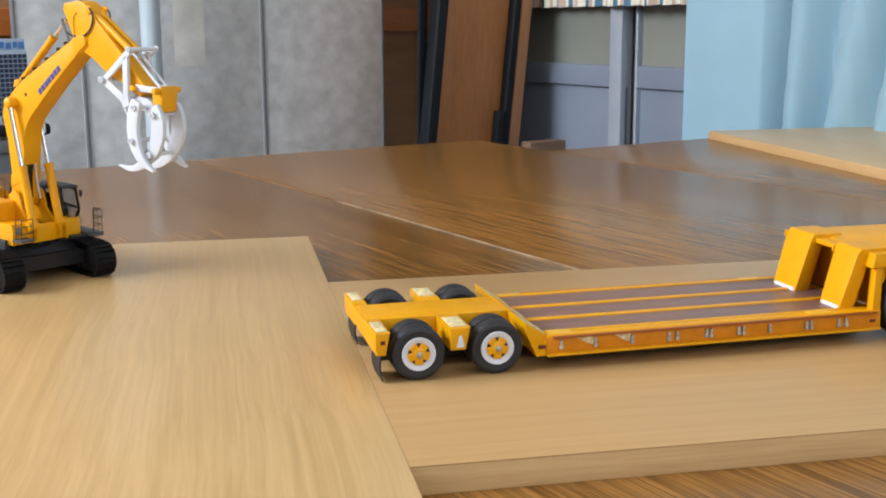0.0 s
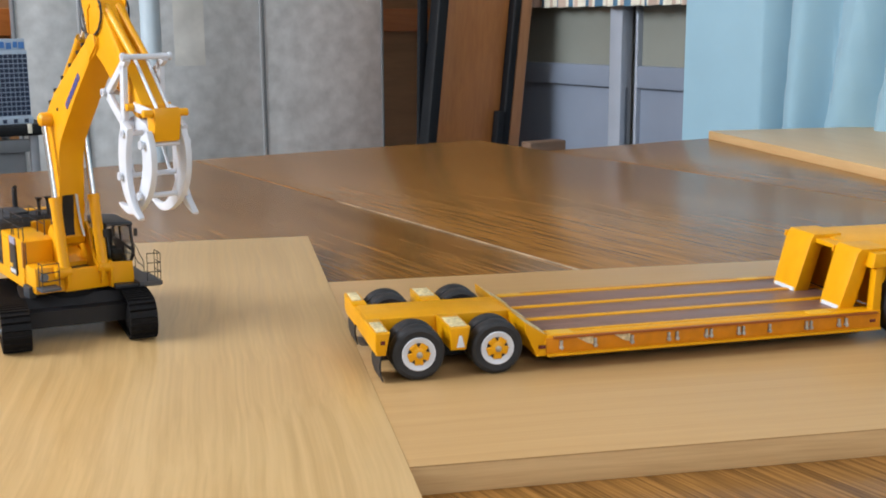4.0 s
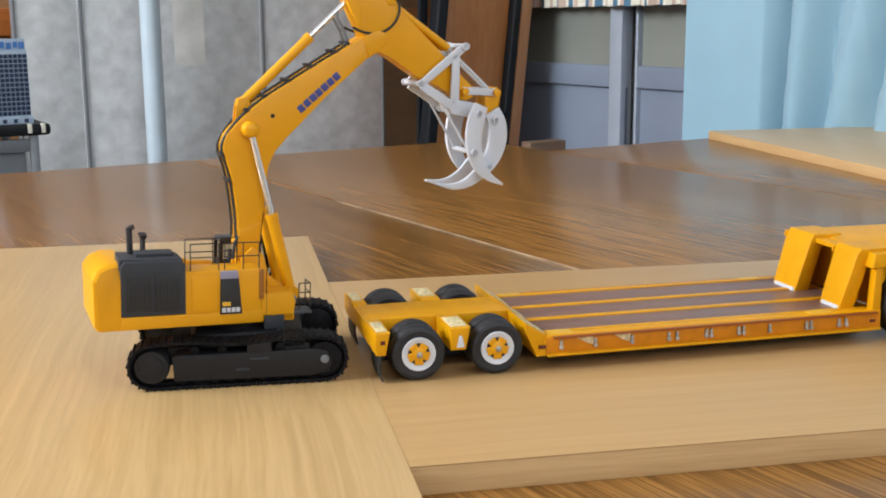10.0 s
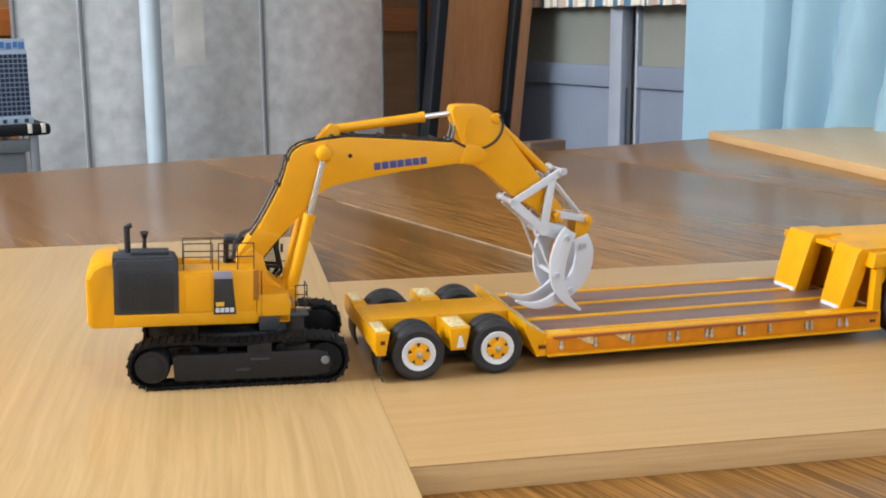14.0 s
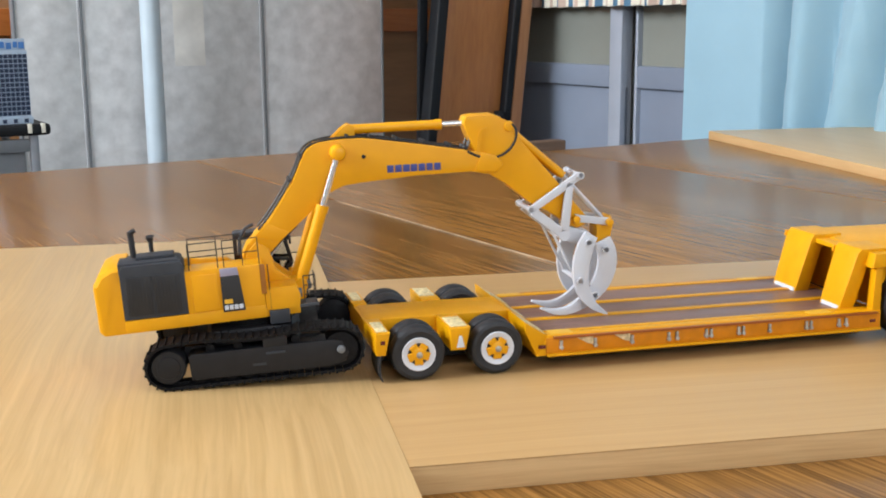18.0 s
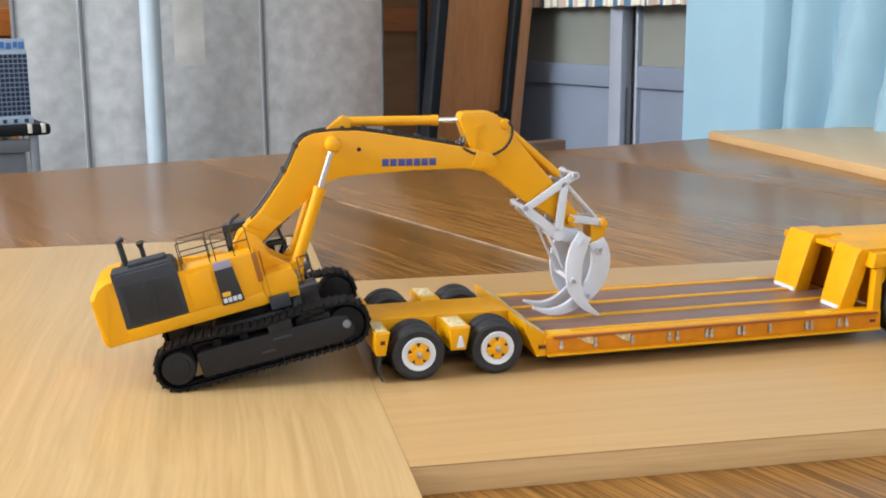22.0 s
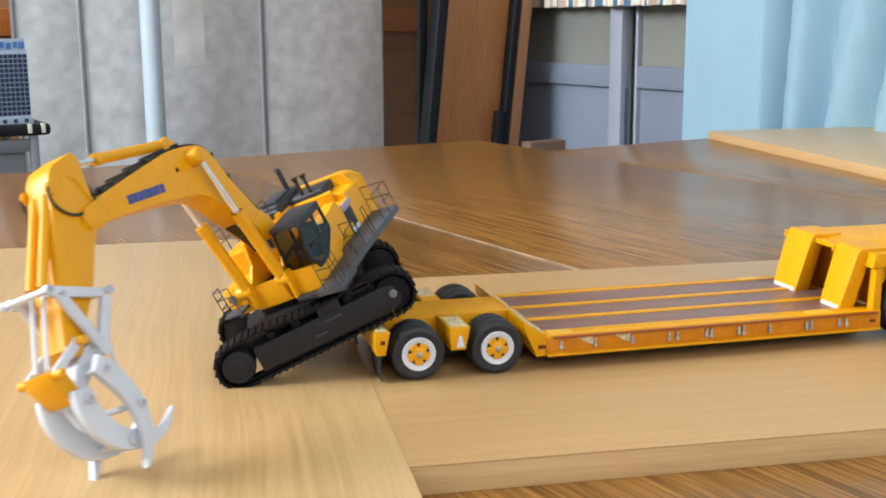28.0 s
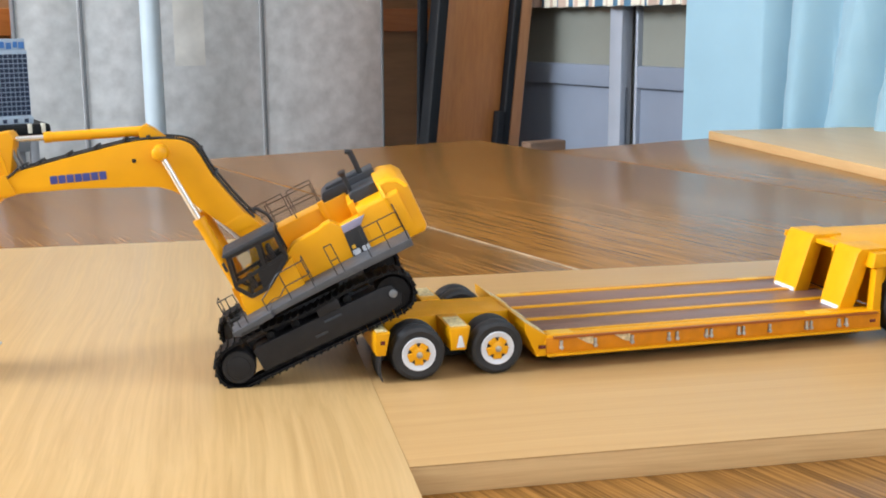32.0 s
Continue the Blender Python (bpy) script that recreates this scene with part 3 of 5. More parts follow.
for x in (0.0, 0.0487):
    wheel_pair(x, -1)
    wheel_pair(x, 1)
    tp("axle", rod(B(), (x, 0.010, 0.0166), (x, 0.098, 0.0166), 0.0028, 12), FRAME)
    tp("spring_pack", box(B(), x - 0.012, x + 0.012, 0.028, 0.034, 0.012, 0.017, 0.001), FRAME)
    tp("spring_pack", box(B(), x - 0.012, x + 0.012, 0.074, 0.080, 0.012, 0.017, 0.001), FRAME)
# gooseneck towers
def flared(bm, outline, y0, y1, z0, z1, flare):
    """A side outline whose near face leans out towards its top."""
    n0 = len(bm.verts)
    prism(bm, outline, y0, y1, 0.0008)
    bm.verts.ensure_lookup_table()
    for v in bm.verts[n0:]:
        if v.co.y < (y0 + y1) / 2:
            v.co.y -= flare * max(0.0, (v.co.z - z0) / (z1 - z0))
    return bm
for y0, y1, flare in ((0.0105, 0.0330, 0.0042), (0.0640, 0.0930, 0.0030)):
    t = tp("gooseneck_tower", flared(B(), [(0.2880, ZD), (0.2990, ZD), (0.3065, 0.0530), (0.3160, 0.0530), (0.3160, ZD), (0.3210, ZD), (0.3210, 0.0620), (0.3000, 0.0620), (0.2975, 0.0590)], y0, y1, ZD, 0.062, flare))
    tp("base_patch", prism(B(), [(0.2872, ZD + 0.0002), (0.2882, ZD + 0.0002), (0.2887, ZD + 0.0026), (0.2877, ZD + 0.0026)], y0 + 0.001, y1 - 0.003), RIM, "white chipped base of the tower", t)
    tp("web", box(B(), 0.3000, 0.3165, y1 - 0.003, y1 - 0.001, ZD, 0.0565), ORANGE, "", t)
    tp("lifting_tab", prism(B(), [(0.2956, 0.0560), (0.3000, 0.0560), (0.3000, 0.0600), (0.2966, 0.0600)], y1, y1 + 0.0014, 0.0003), ORANGE, "", t)
tp("top_plate", prism(B(), [(0.3110, 0.0596), (0.3150, 0.0606), (0.4300, 0.0600), (0.4300, 0.0545), (0.3150, 0.0545), (0.3110, 0.0575)], 0.0105, 0.0925, 0.0008))
tp("tower_bridge", box(B(), 0.3010, 0.3130, 0.0300, 0.0680, 0.0560, 0.0592, 0.0005))
tp("side_arm", prism(B(), [(0.3035, 0.0505), (0.4200, 0.0505), (0.4200, 0.0600), (0.3050, 0.0600)], -0.0015, 0.0080, 0.0008))
tp("front_leg", prism(B(), [(0.3068, 0.0215), (0.3130, 0.0215), (0.3130, 0.0508), (0.3078, 0.0508)], 0.0008, 0.0075, 0.0006))
tp("front_sill", box(B(), 0.3080, 0.3130, 0.0, 0.1112, 0.0090, 0.0216, 0.0008))
for y in (0.0080, 0.1010):
    w2 = tp("wheel", lathe(B(), [(0.010, -0.0085), (0.0205, -0.0095), (0.0232, -0.0075), (0.0240, 0), (0.0232, 0.0075), (0.0205, 0.0095), (0.010, 0.0085)], 36), BLACK, "black rubber tyre", m=pose(0.3385, y, 0.0240))
    tp("rim", lathe(B(), [(0.0101, -0.0080), (0.0104, 0.0), (0.0101, 0.0080)], 24), RIM, "white painted rim ring", w2)

# ---- the excavator ----
EX = empty("model_excavator", pose(0.0074, 0.6970, ZB, 0, 0, -2.2), "yellow scale-model tracked excavator with a white grapple", "model excavator")
BP, AP = Vector((0.0075, 0.0, 0.0697)), Vector((0.1435, 0.0, 0.1478))     # boom foot pin, arm pin
def ep(name, bm, mat=None, parent=None, label="", m=None, smooth=28):
    return part(name, bm, mat or YELLOW, parent or EX, label, m, smooth)

# crawler tracks
def track(side):
    yo, yi = 0.0490 * side, 0.0310 * side
    y0, y1 = min(yo, yi), max(yo, yi)
    xa, xb, r = -0.0490, 0.0510, 0.0128
    path = []
    def add(x, z):
        path.append((x, z))
    n = 11
    for i in range(n + 1):
        a = math.pi / 2 + math.pi * i / n
        add(xa + r * math.cos(a), r + 0.0014 + r * math.sin(a))
    for i in range(1, 17):
        add(xa + (xb - xa) * i / 17, 0.0014)
    for i in range(n + 1):
        a = -math.pi / 2 + math.pi * i / n
        add(xb + r * math.cos(a), r + 0.0014 + r * math.sin(a))
    for i in range(1, 17):
        u = i / 17
        add(xb + (xa - xb) * u, 2 * r + 0.0014 + 0.0010 * math.sin(u * math.tau * 1.5))
    bm = B()
    k = len(path)
    length = [0.0]
    for i in range(k):
        a, b = path[i], path[(i + 1) % k]
        length.append(length[-1] + math.dist(a, b))
    count = 62
    for s in range(count):
        d = length[-1] * (s + 0.5) / count
        i = max(j for j in range(k) if length[j] <= d)
        a, b = path[i], path[(i + 1) % k]
        u = (d - length[i]) / (length[i + 1] - length[i])
        x, z = a[0] + (b[0] - a[0]) * u, a[1] + (b[1] - a[1]) * u
        ang = math.atan2(b[1] - a[1], b[0] - a[0])
        m = Matrix.Translation((x, 0, z)) @ Matrix.Rotation(-ang, 4, "Y")
        w = length[-1] / count * 0.47
        box(bm, -w, w, y0, y1, -0.0008, 0.0008, m=m)
        box(bm, -w * 0.95, -w * 0.40, y0 + 0.0003, y1 - 0.0003, -0.0017, -0.0006, m=m)
        ym = (y0 + y1) / 2
        box(bm, -w, w, ym - 0.0035, ym + 0.0035, 0.0006, 0.0022, m=m)
    ep("track_chain", bm, TRACK, label="black chain of track shoes", smooth=0)
    fo = 0.0482 * side
    fi = 0.0330 * side
    f0, f1 = min(fo, fi), max(fo, fi)
    fr = ep("track_frame", prism(B(), [(-0.0365, 0.0050), (0.0440, 0.0044), (0.0530, 0.0064), (0.0555, 0.0120), (0.0520, 0.0192), (0.0460, 0.0205), (-0.0350, 0.0205), (-0.0372, 0.0190)], f0, f1, 0.0008), FRAME)
    s = side
    for x in (-0.0245, -0.0085, 0.0085, 0.0250):
        ep("top_roller", lathe(B(), [(0.0010, 0.0060), (0.0026, 0.0055), (0.0026, -0.0055), (0.0010, -0.0060)], 14, pose(x, 0.0395 * s, 0.0222)), TRACK, fr)
    for i in range(9):
        ep("bottom_roller", lathe(B(), [(0.0012, 0.0075), (0.0034, 0.0070), (0.0034, -0.0070), (0.0012, -0.0075)], 14, pose(-0.032 + i * 0.0092, 0.0400 * s, 0.0062)), TRACK, fr)
    ep("rail_step", box(B(), 0.006, 0.020, fo - 0.0006, fo + 0.0006, 0.0205, 0.0262, 0.0004), FRAME, fr)
    ep("step_rung", box(B(), 0.0075, 0.0185, fo - 0.0012, fo + 0.0012, 0.0160, 0.0172, 0.0003), HOOD, fr)
    ep("frame_mark", box(B(), -0.001, 0.007, fo - 0.0004, fo + 0.0004, 0.0098, 0.0112), HOOD, fr, "small grey moulded mark")
    wh = ep("idler_wheel", lathe(B(), [(0.0050, 0.0090 * s), (0.0095, 0.0088 * s), (0.0104, 0.0070 * s), (0.0104, -0.0070 * s), (0.0060, -0.0085 * s)], 32), FRAME, label="dark grey drive wheel cover", m=pose(xa, 0.0395 * s, r + 0.0014))
    ep("drive_cover", lathe(B(), [(0.0034, 0.0098 * s), (0.0066, 0.0094 * s), (0.0073, 0.0080 * s)], 28), FRAME, wh)
    fw = ep("front_wheel", lathe(B(), [(0.0050, 0.0080 * s), (0.0100, 0.0078 * s), (0.0106, 0.0060 * s), (0.0106, -0.0070 * s), (0.0060, -0.0085 * s)], 32), TRACK, m=pose(xb, 0.0395 * s, r + 0.0014))
    ep("wheel_pin", lathe(B(), [(0.0006, 0.0106 * s), (0.0022, 0.0102 * s), (0.0027, 0.0080 * s), (0.0027, 0.0060 * s)], 16), GREY, fw, "grey round pin cap")
track(-1)
track(1)
ep("centre_frame", prism(B(), [(-0.026, 0.0120), (0.026, 0.0120), (0.0300, 0.0200), (0.0240, 0.0290), (-0.0240, 0.0290), (-0.0300, 0.0200)], -0.034, 0.034, 0.0015), FRAME)
for x0, x1 in ((-0.040, -0.020), (0.020, 0.040)):
    ep("cross_beam", prism(B(), [(x0, 0.0110), (x1, 0.0110), (x1, 0.0220), (x0, 0.0220)], -0.034, 0.034, 0.001), FRAME)
t = bmesh.new()
bmesh.ops.create_cone(t, cap_ends=True, segments=40, radius1=0.0270, radius2=0.0270, depth=0.0090)
ep("slew_ring", merge(B(), t, pose(0, 0, 0.0320)), TRACK)

# house: turns and leans a little on the slew ring
HS = ep("house_deck", prism(B(), [(-0.0850, 0.0352), (0.0280, 0.0358), (0.0280, 0.0405), (-0.0850, 0.0405)], -0.0325, 0.0330, 0.0006), YELLOW)
def hp(name, bm, mat=None, label="", m=None, smooth=28):
    return part(name, bm, mat or YELLOW, HS, label, m, smooth)
bm = prism(B(), [(-0.0715, 0.0352), (-0.0880, 0.0352), (-0.0902, 0.0380), (-0.0908, 0.0650), (-0.0870, 0.0708), (-0.0785, 0.0735), (-0.0715, 0.0735), (-0.0715, 0.0640)], -0.0330, 0.0345, 0.0024)
for v in bm.verts:
    if v.co.x < -0.08 and abs(v.co.y) > 0.029:
        v.co.x += 0.0018
    if v.co.z > 0.0640 and abs(v.co.y) > 0.028:
        v.co.y -= math.copysign(0.9 * (v.co.z - 0.0640), v.co.y)
hp("counterweight", bm)
hp("side_body", prism(B(), [(-0.0372, 0.0400), (0.0080, 0.0400), (0.0080, 0.0675), (0.0060, 0.0684), (-0.0372, 0.0684)], -0.0330, -0.0120, 0.0009))
hp("side_door", box(B(), -0.0335, -0.0190, -0.0338, -0.0325, 0.0440, 0.0655, 0.0004))
hp("rear_sill", box(B(), -0.0735, 0.0080, -0.0334, -0.0322, 0.0358, 0.0432, 0.0004))
hp("engine_hood", prism(B(), [(-0.0735, 0.0434), (-0.0368, 0.0434), (-0.0368, 0.0725), (-0.0390, 0.0752), (-0.0715, 0.0752), (-0.0735, 0.0725)], -0.0336, -0.0100, 0.0010), HOOD, "slate-grey engine side hood")
for x0, x1 in ((-0.0705, -0.0560), (-0.0545, -0.0400)):
    hp("grille_panel", box(B(), x0, x1, -0.0343, -0.0330, 0.0460, 0.0685, 0.0004), CHARCOAL)
    for i in range(7):
        hp("louvre", box(B(), x0 + 0.0011 + i * 0.0019, x0 + 0.0020 + i * 0.0019, -0.0347, -0.0340, 0.0475, 0.0670, 0.0002), CHARCOAL)
hp("hood_top", prism(B(), [(-0.0740, 0.0700), (-0.0380, 0.0700), (-0.0380, 0.0752), (-0.0400, 0.0764), (-0.0740, 0.0764)], -0.0310, -0.0098, 0.0010), HOOD, "slate-grey engine cover")
hp("hood_top", prism(B(), [(-0.0756, 0.0630), (-0.0540, 0.0630), (-0.0540, 0.0710), (-0.0560, 0.0724), (-0.0756, 0.0724)], -0.0100, 0.0165, 0.0008), HOOD, "slate-grey engine cover")
hp("hood_block", box(B(), -0.0640, -0.0420, -0.0240, -0.0110, 0.0760, 0.0784, 0.0008), HOOD)
bm = B()
for x0, x1 in ((-0.0815, -0.0545),):
    t = bmesh.new()
    ring = [(0.0100, 0.0400), (0.0338, 0.0400), (0.0338, 0.0634), (0.0312, 0.0652), (0.0128, 0.0664), (0.0100, 0.0664)]
    va, vb = [t.verts.new((x0, y, z)) for y, z in ring], [t.verts.new((x1, y, z)) for y, z in ring]
    t.faces.new(va)
    t.faces.new(vb[::-1])
    for i in range(6):
        t.faces.new((va[i], vb[i], vb[(i + 1) % 6], va[(i + 1) % 6]))
    bmesh.ops.bevel(t, geom=t.edges[:], offset=0.0005, segments=1, affect="EDGES")
    merge(bm, t)
hp("engine_side_body", bm)
hp("bay_floor", box(B(), -0.0380, 0.0080, -0.0125, 0.0215, 0.0400, 0.0500, 0.0006))
hp("bay_wall", prism(B(), [(-0.0372, 0.0400), (-0.0330, 0.0400), (-0.0330, 0.0720), (-0.0372, 0.0720)], -0.0120, -0.0085, 0.0005))
hp("bay_side", box(B(), -0.0520, -0.0330, -0.0102, -0.0086, 0.0400, 0.0700, 0.0004))
hp("bay_wall", prism(B(), [(-0.0550, 0.0400), (-0.0510, 0.0400), (-0.0510, 0.0680), (-0.0550, 0.0690)], -0.0090, 0.0235, 0.0005))
hp("bay_floor", box(B(), -0.0512, -0.0375, -0.0088, 0.0235, 0.0400, 0.0500, 0.0006))
hp("side_body", prism(B(), [(-0.0552, 0.0400), (0.0140, 0.0400), (0.0100, 0.0480), (-0.0020, 0.0570), (-0.0085, 0.0616), (-0.0120, 0.0638), (-0.0290, 0.0648), (-0.0330, 0.0660), (-0.0375, 0.0660), (-0.0400, 0.0630), (-0.0420, 0.0610), (-0.0552, 0.0610)], 0.0232, 0.0338, 0.0016))
hp("front_body", prism(B(), [(0.0080, 0.0375), (0.0275, 0.0355), (0.0290, 0.0470), (0.0270, 0.0530), (0.0080, 0.0530)], -0.0325, -0.0130, 0.0010))
hp("step_box", box(B(), 0.0095, 0.0215, -0.0350, -0.0300, 0.0315, 0.0395, 0.0006), HOOD, "slate-grey step box")
# raised brown strip; its colour stands in for the shade of a gap
hp("side_recess", box(B(), 0.0062, 0.0092, -0.0336, -0.0322, 0.0500, 0.0680, 0.0003), material("brown_shadow_gap", (0.30, 0.11, 0.01), 0.5))
hp("number_panel", prism(B(), [(-0.0170, 0.0420), (-0.0040, 0.0420), (-0.0060, 0.0632), (-0.0168, 0.0632)], -0.0342, -0.0328, 0.0001), CHARCOAL, "black panel with unreadable lettering")
part("panel_head", prism(B(), [(-0.0168, 0.0634), (-0.0060, 0.0634), (-0.0068, 0.0680), (-0.0168, 0.0680)], -0.0342, -0.0328, 0.0001), LILAC, HS, "pale violet block")
part("panel_bar", box(B(), -0.0158, -0.0110, -0.0346, -0.0340, 0.0470, 0.0495), YWOOD, HS, "small yellow bar of lettering")
bm = B()
for i in range(4):
    box(bm, -0.0160 + i * 0.0028, -0.0137 + i * 0.0028, -0.0346, -0.0340, 0.0432, 0.0460, 0.0002)
part("panel_digits", bm, WHITE, HS, "white bars of lettering")
hp("number_panel", prism(B(), [(-0.0524, 0.0405), (-0.0404, 0.0405), (-0.0418, 0.0560), (-0.0531, 0.0562)], 0.0332, 0.0346, 0.0001), CHARCOAL, "black panel with unreadable lettering")
part("panel_head", prism(B(), [(-0.0531, 0.0564), (-0.0418, 0.0562), (-0.0422, 0.0607), (-0.0578, 0.0609)], 0.0332, 0.0346, 0.0001), LILAC, HS, "pale violet block")
bm = B()
for x in (-0.0500, -0.0438):
    box(bm, x - 0.0024, x + 0.0024, 0.0344, 0.0350, 0.0412, 0.0444, 0.0010)
part("panel_digits", bm, WHITE, HS, "two white rounded bars of lettering")
part("panel_bar", box(B(), -0.0446, -0.0424, 0.0344, 0.0350, 0.0452, 0.0474), YWOOD, HS, "small yellow bar of lettering")
# boom foot brackets
for y0, y1 in ((-0.0130, -0.0105), (0.0105, 0.0130)):
    hp("boom_bracket", prism(B(), [(-0.0060, 0.0400), (0.0330, 0.0380), (0.0345, 0.0480), (0.0250, 0.0530), (0.0170, 0.0600), (0.0135, 0.0730), (0.0065, 0.0775), (0.0005, 0.0720)], y0, y1, 0.0006))
hp("front_plate", box(B(), 0.0255, 0.0300, -0.0132, 0.0192, 0.0350, 0.0500, 0.0008))
hp("plate_fin", box(B(), 0.0260, 0.0345, 0.0172, 0.0196, 0.0352, 0.0535, 0.0005))
hp("slot_block", box(B(), 0.0080, 0.0262, -0.0100, 0.0100, 0.0400, 0.0470, 0.0006), FRAME, "dark gap between the boom brackets")
for y in (-0.0155, 0.0155):
    hp("cylinder_lug", rod(B(), (0.0305, y - 0.0045, 0.0494), (0.0305, y + 0.0045, 0.0494), 0.0042, 18))
# exhaust and intakes
bm = rod(B(), (-0.0655, -0.0130, 0.0745), (-0.0660, -0.0130, 0.0920), 0.0018, 14)
rod(bm, (-0.0660, -0.0130, 0.0912), (-0.0630, -0.0130, 0.0926), 0.0016, 12)
hp("exhaust_pipe", bm, BLACK, "black exhaust stack")
for y in (0.0010, 0.0075):
    bm = rod(B(), (-0.0560, y, 0.0715), (-0.0560, y, 0.0825), 0.0012, 12)
    rod(bm, (-0.0560, y, 0.0822), (-0.0560, y, 0.0850), 0.0014, 12, 0.0026)
    hp("air_intake", bm, BLACK, "black air intake")
# cab on the left front
CY0, CY1 = 0.0195, 0.0418
hp("cab_base", prism(B(), [(-0.0080, 0.0362), (0.0310, 0.0362), (0.0312, 0.0400), (0.0292, 0.0518), (0.0245, 0.0507), (0.0226, 0.0474), (0.0114, 0.0479), (0.0030, 0.0530), (-0.0080, 0.0590)], CY0 - 0.001, CY1 - 0.0012, 0.0008))
cab = ep("cab", prism(B(), [(-0.0068, 0.0766), (0.0268, 0.0764), (0.0272, 0.0776), (0.0256, 0.0788), (-0.0050, 0.0792), (-0.0068, 0.0784)], CY0 - 0.0012, CY1 + 0.0014, 0.0006), HOOD, EX, "black cab with clear windows and a slate roof")
CAB = [(-0.0058, 0.0770), (-0.0060, 0.0602), (0.0114, 0.0490), (0.0226, 0.0484), (0.0286, 0.0572), (0.0246, 0.0770)]
for y in (CY0, CY1):
    for i, (w, nm) in enumerate(((0.0022, "rear_pillar"), (0.0022, "door_sill"), (0.0022, "door_sill"), (0.0024, "front_sill"), (0.0020, "front_pillar"))):
        p, q = CAB[i], CAB[i + 1]
        part(nm, blade(B(), [(*p, w), (*q, w)], y - 0.0009, y + 0.0009, 0.0002), CAB_BLACK, cab)
    part("door_pillar", blade(B(), [(0.0080, 0.0612, 0.0024), (0.0058, 0.0768, 0.0022)], y - 0.0009, y + 0.0009, 0.0002), CAB_BLACK, cab)
    part("door_rail", blade(B(), [(-0.0055, 0.0624, 0.0020), (0.0275, 0.0592, 0.0020)], y - 0.0009, y + 0.0009, 0.0002), CAB_BLACK, cab)
    part("top_rail", blade(B(), [(-0.0055, 0.0757, 0.0024), (0.0245, 0.0755, 0.0024)], y - 0.0009, y + 0.0009, 0.0002), CAB_BLACK, cab)
    part("door_panel", prism(B(), [(-0.0055, 0.0622), (-0.0055, 0.0605), (0.0116, 0.0494), (0.0150, 0.0492), (0.0130, 0.0604)], y - 0.0005, y + 0.0005), CAB_BLACK, cab)
    part("side_pane", prism(B(), [(-0.0055, 0.0765), (-0.0055, 0.0608), (0.0116, 0.0494), (0.0224, 0.0488), (0.0280, 0.0572), (0.0243, 0.0765)], y - 0.0002, y + 0.0002), CLEAR, cab, "clear side window")
part("front_pane", prism(B(), [(0.0226, 0.0486), (0.0230, 0.0486), (0.0289, 0.0572), (0.0249, 0.0766), (0.0245, 0.0766), (0.0285, 0.0572)], CY0 + 0.0008, CY1 - 0.0008), CLEAR, cab, "clear windscreen")
part("front_sill", box(B(), 0.0220, 0.0236, CY0, CY1, 0.0474, 0.0496, 0.0003), CAB_BLACK, cab)
part("rear_panel", prism(B(), [(-0.0064, 0.0640), (-0.0056, 0.0640), (-0.0056, 0.0600), (-0.0064, 0.0600)], CY0, CY1), CAB_BLACK, cab)
bm = box(B(), 0.0030, 0.0110, 0.0250, 0.0360, 0.0500, 0.0590, 0.0015)
box(bm, 0.0006, 0.0034, 0.0250, 0.0360, 0.0580, 0.0700, 0.0010)
part("seat", bm, BLACK, cab, "black driver's seat")
part("console", box(B(), 0.0180, 0.0215, 0.0260, 0.0350, 0.0500, 0.0590, 0.0008), CAB_BLACK, cab)
for y in (CY0 - 0.0030, CY1 + 0.0030):
    part("mirror", box(B(), 0.0275, 0.0290, y - 0.0016, y + 0.0016, 0.0690, 0.0745, 0.0004), BLACK, cab, "black mirror")
# walkways and railings
hp("walkway", prism(B(), [(-0.0760, 0.0362), (-0.0300, 0.0369), (0.0000, 0.0366), (0.0190, 0.0360), (0.0190, 0.0394), (0.0000, 0.0404), (-0.0300, 0.0411), (-0.0760, 0.0409)], 0.0340, 0.0585, 0.0006), SLATE, "grey side walkway")
hp("front_platform", prism(B(), [(0.0150, 0.0362), (0.0375, 0.0346), (0.0408, 0.0360), (0.0408, 0.0390), (0.0150, 0.0400)], 0.0400, 0.0620, 0.0008), SLATE, "grey platform beside the cab")
hp("cab_floor_lip", box(B(), 0.0250, 0.0372, 0.0195, 0.0620, 0.0342, 0.0372, 0.0008), CHARCOAL, "dark lip under the cab")
def railing(name, pts, h, rungs=(0.5, 1.0), r=0.00036):
    """Posts at each point, with rails between."""
    for p in pts:
        hp("rail_post", rod(B(), p, (p[0], p[1], p[2] + h), r, 6), CHARCOAL, "thin dark wire post")
    for a, b in zip(pts, pts[1:]):
        for u in rungs:
            hp("hand_rail", rod(B(), (a[0], a[1], a[2] + h * u), (b[0], b[1], b[2] + h * u), r, 6), CHARCOAL, "thin dark wire rail")
railing("railing", [(-0.0750, 0.0578, 0.0405), (-0.0630, 0.0578, 0.0405), (-0.0510, 0.0578, 0.0405)], 0.0185)
railing("railing", [(-0.0750, 0.0345, 0.0405), (-0.0750, 0.0578, 0.0405)], 0.0185)
railing("railing", [(-0.0332, 0.0578, 0.0405), (-0.0285, 0.0578, 0.0405)], 0.0185)
railing("railing", [(-0.0137, 0.0440, 0.0400), (-0.0137, 0.0578, 0.0400), (0.0015, 0.0578, 0.0396)], 0.0178, (0.5, 1.0))
hp("rail_post", rod(B(), (0.0168, 0.0578, 0.0385), (0.0168, 0.0578, 0.0478), 0.00036, 6), CHARCOAL, "thin dark wire post")
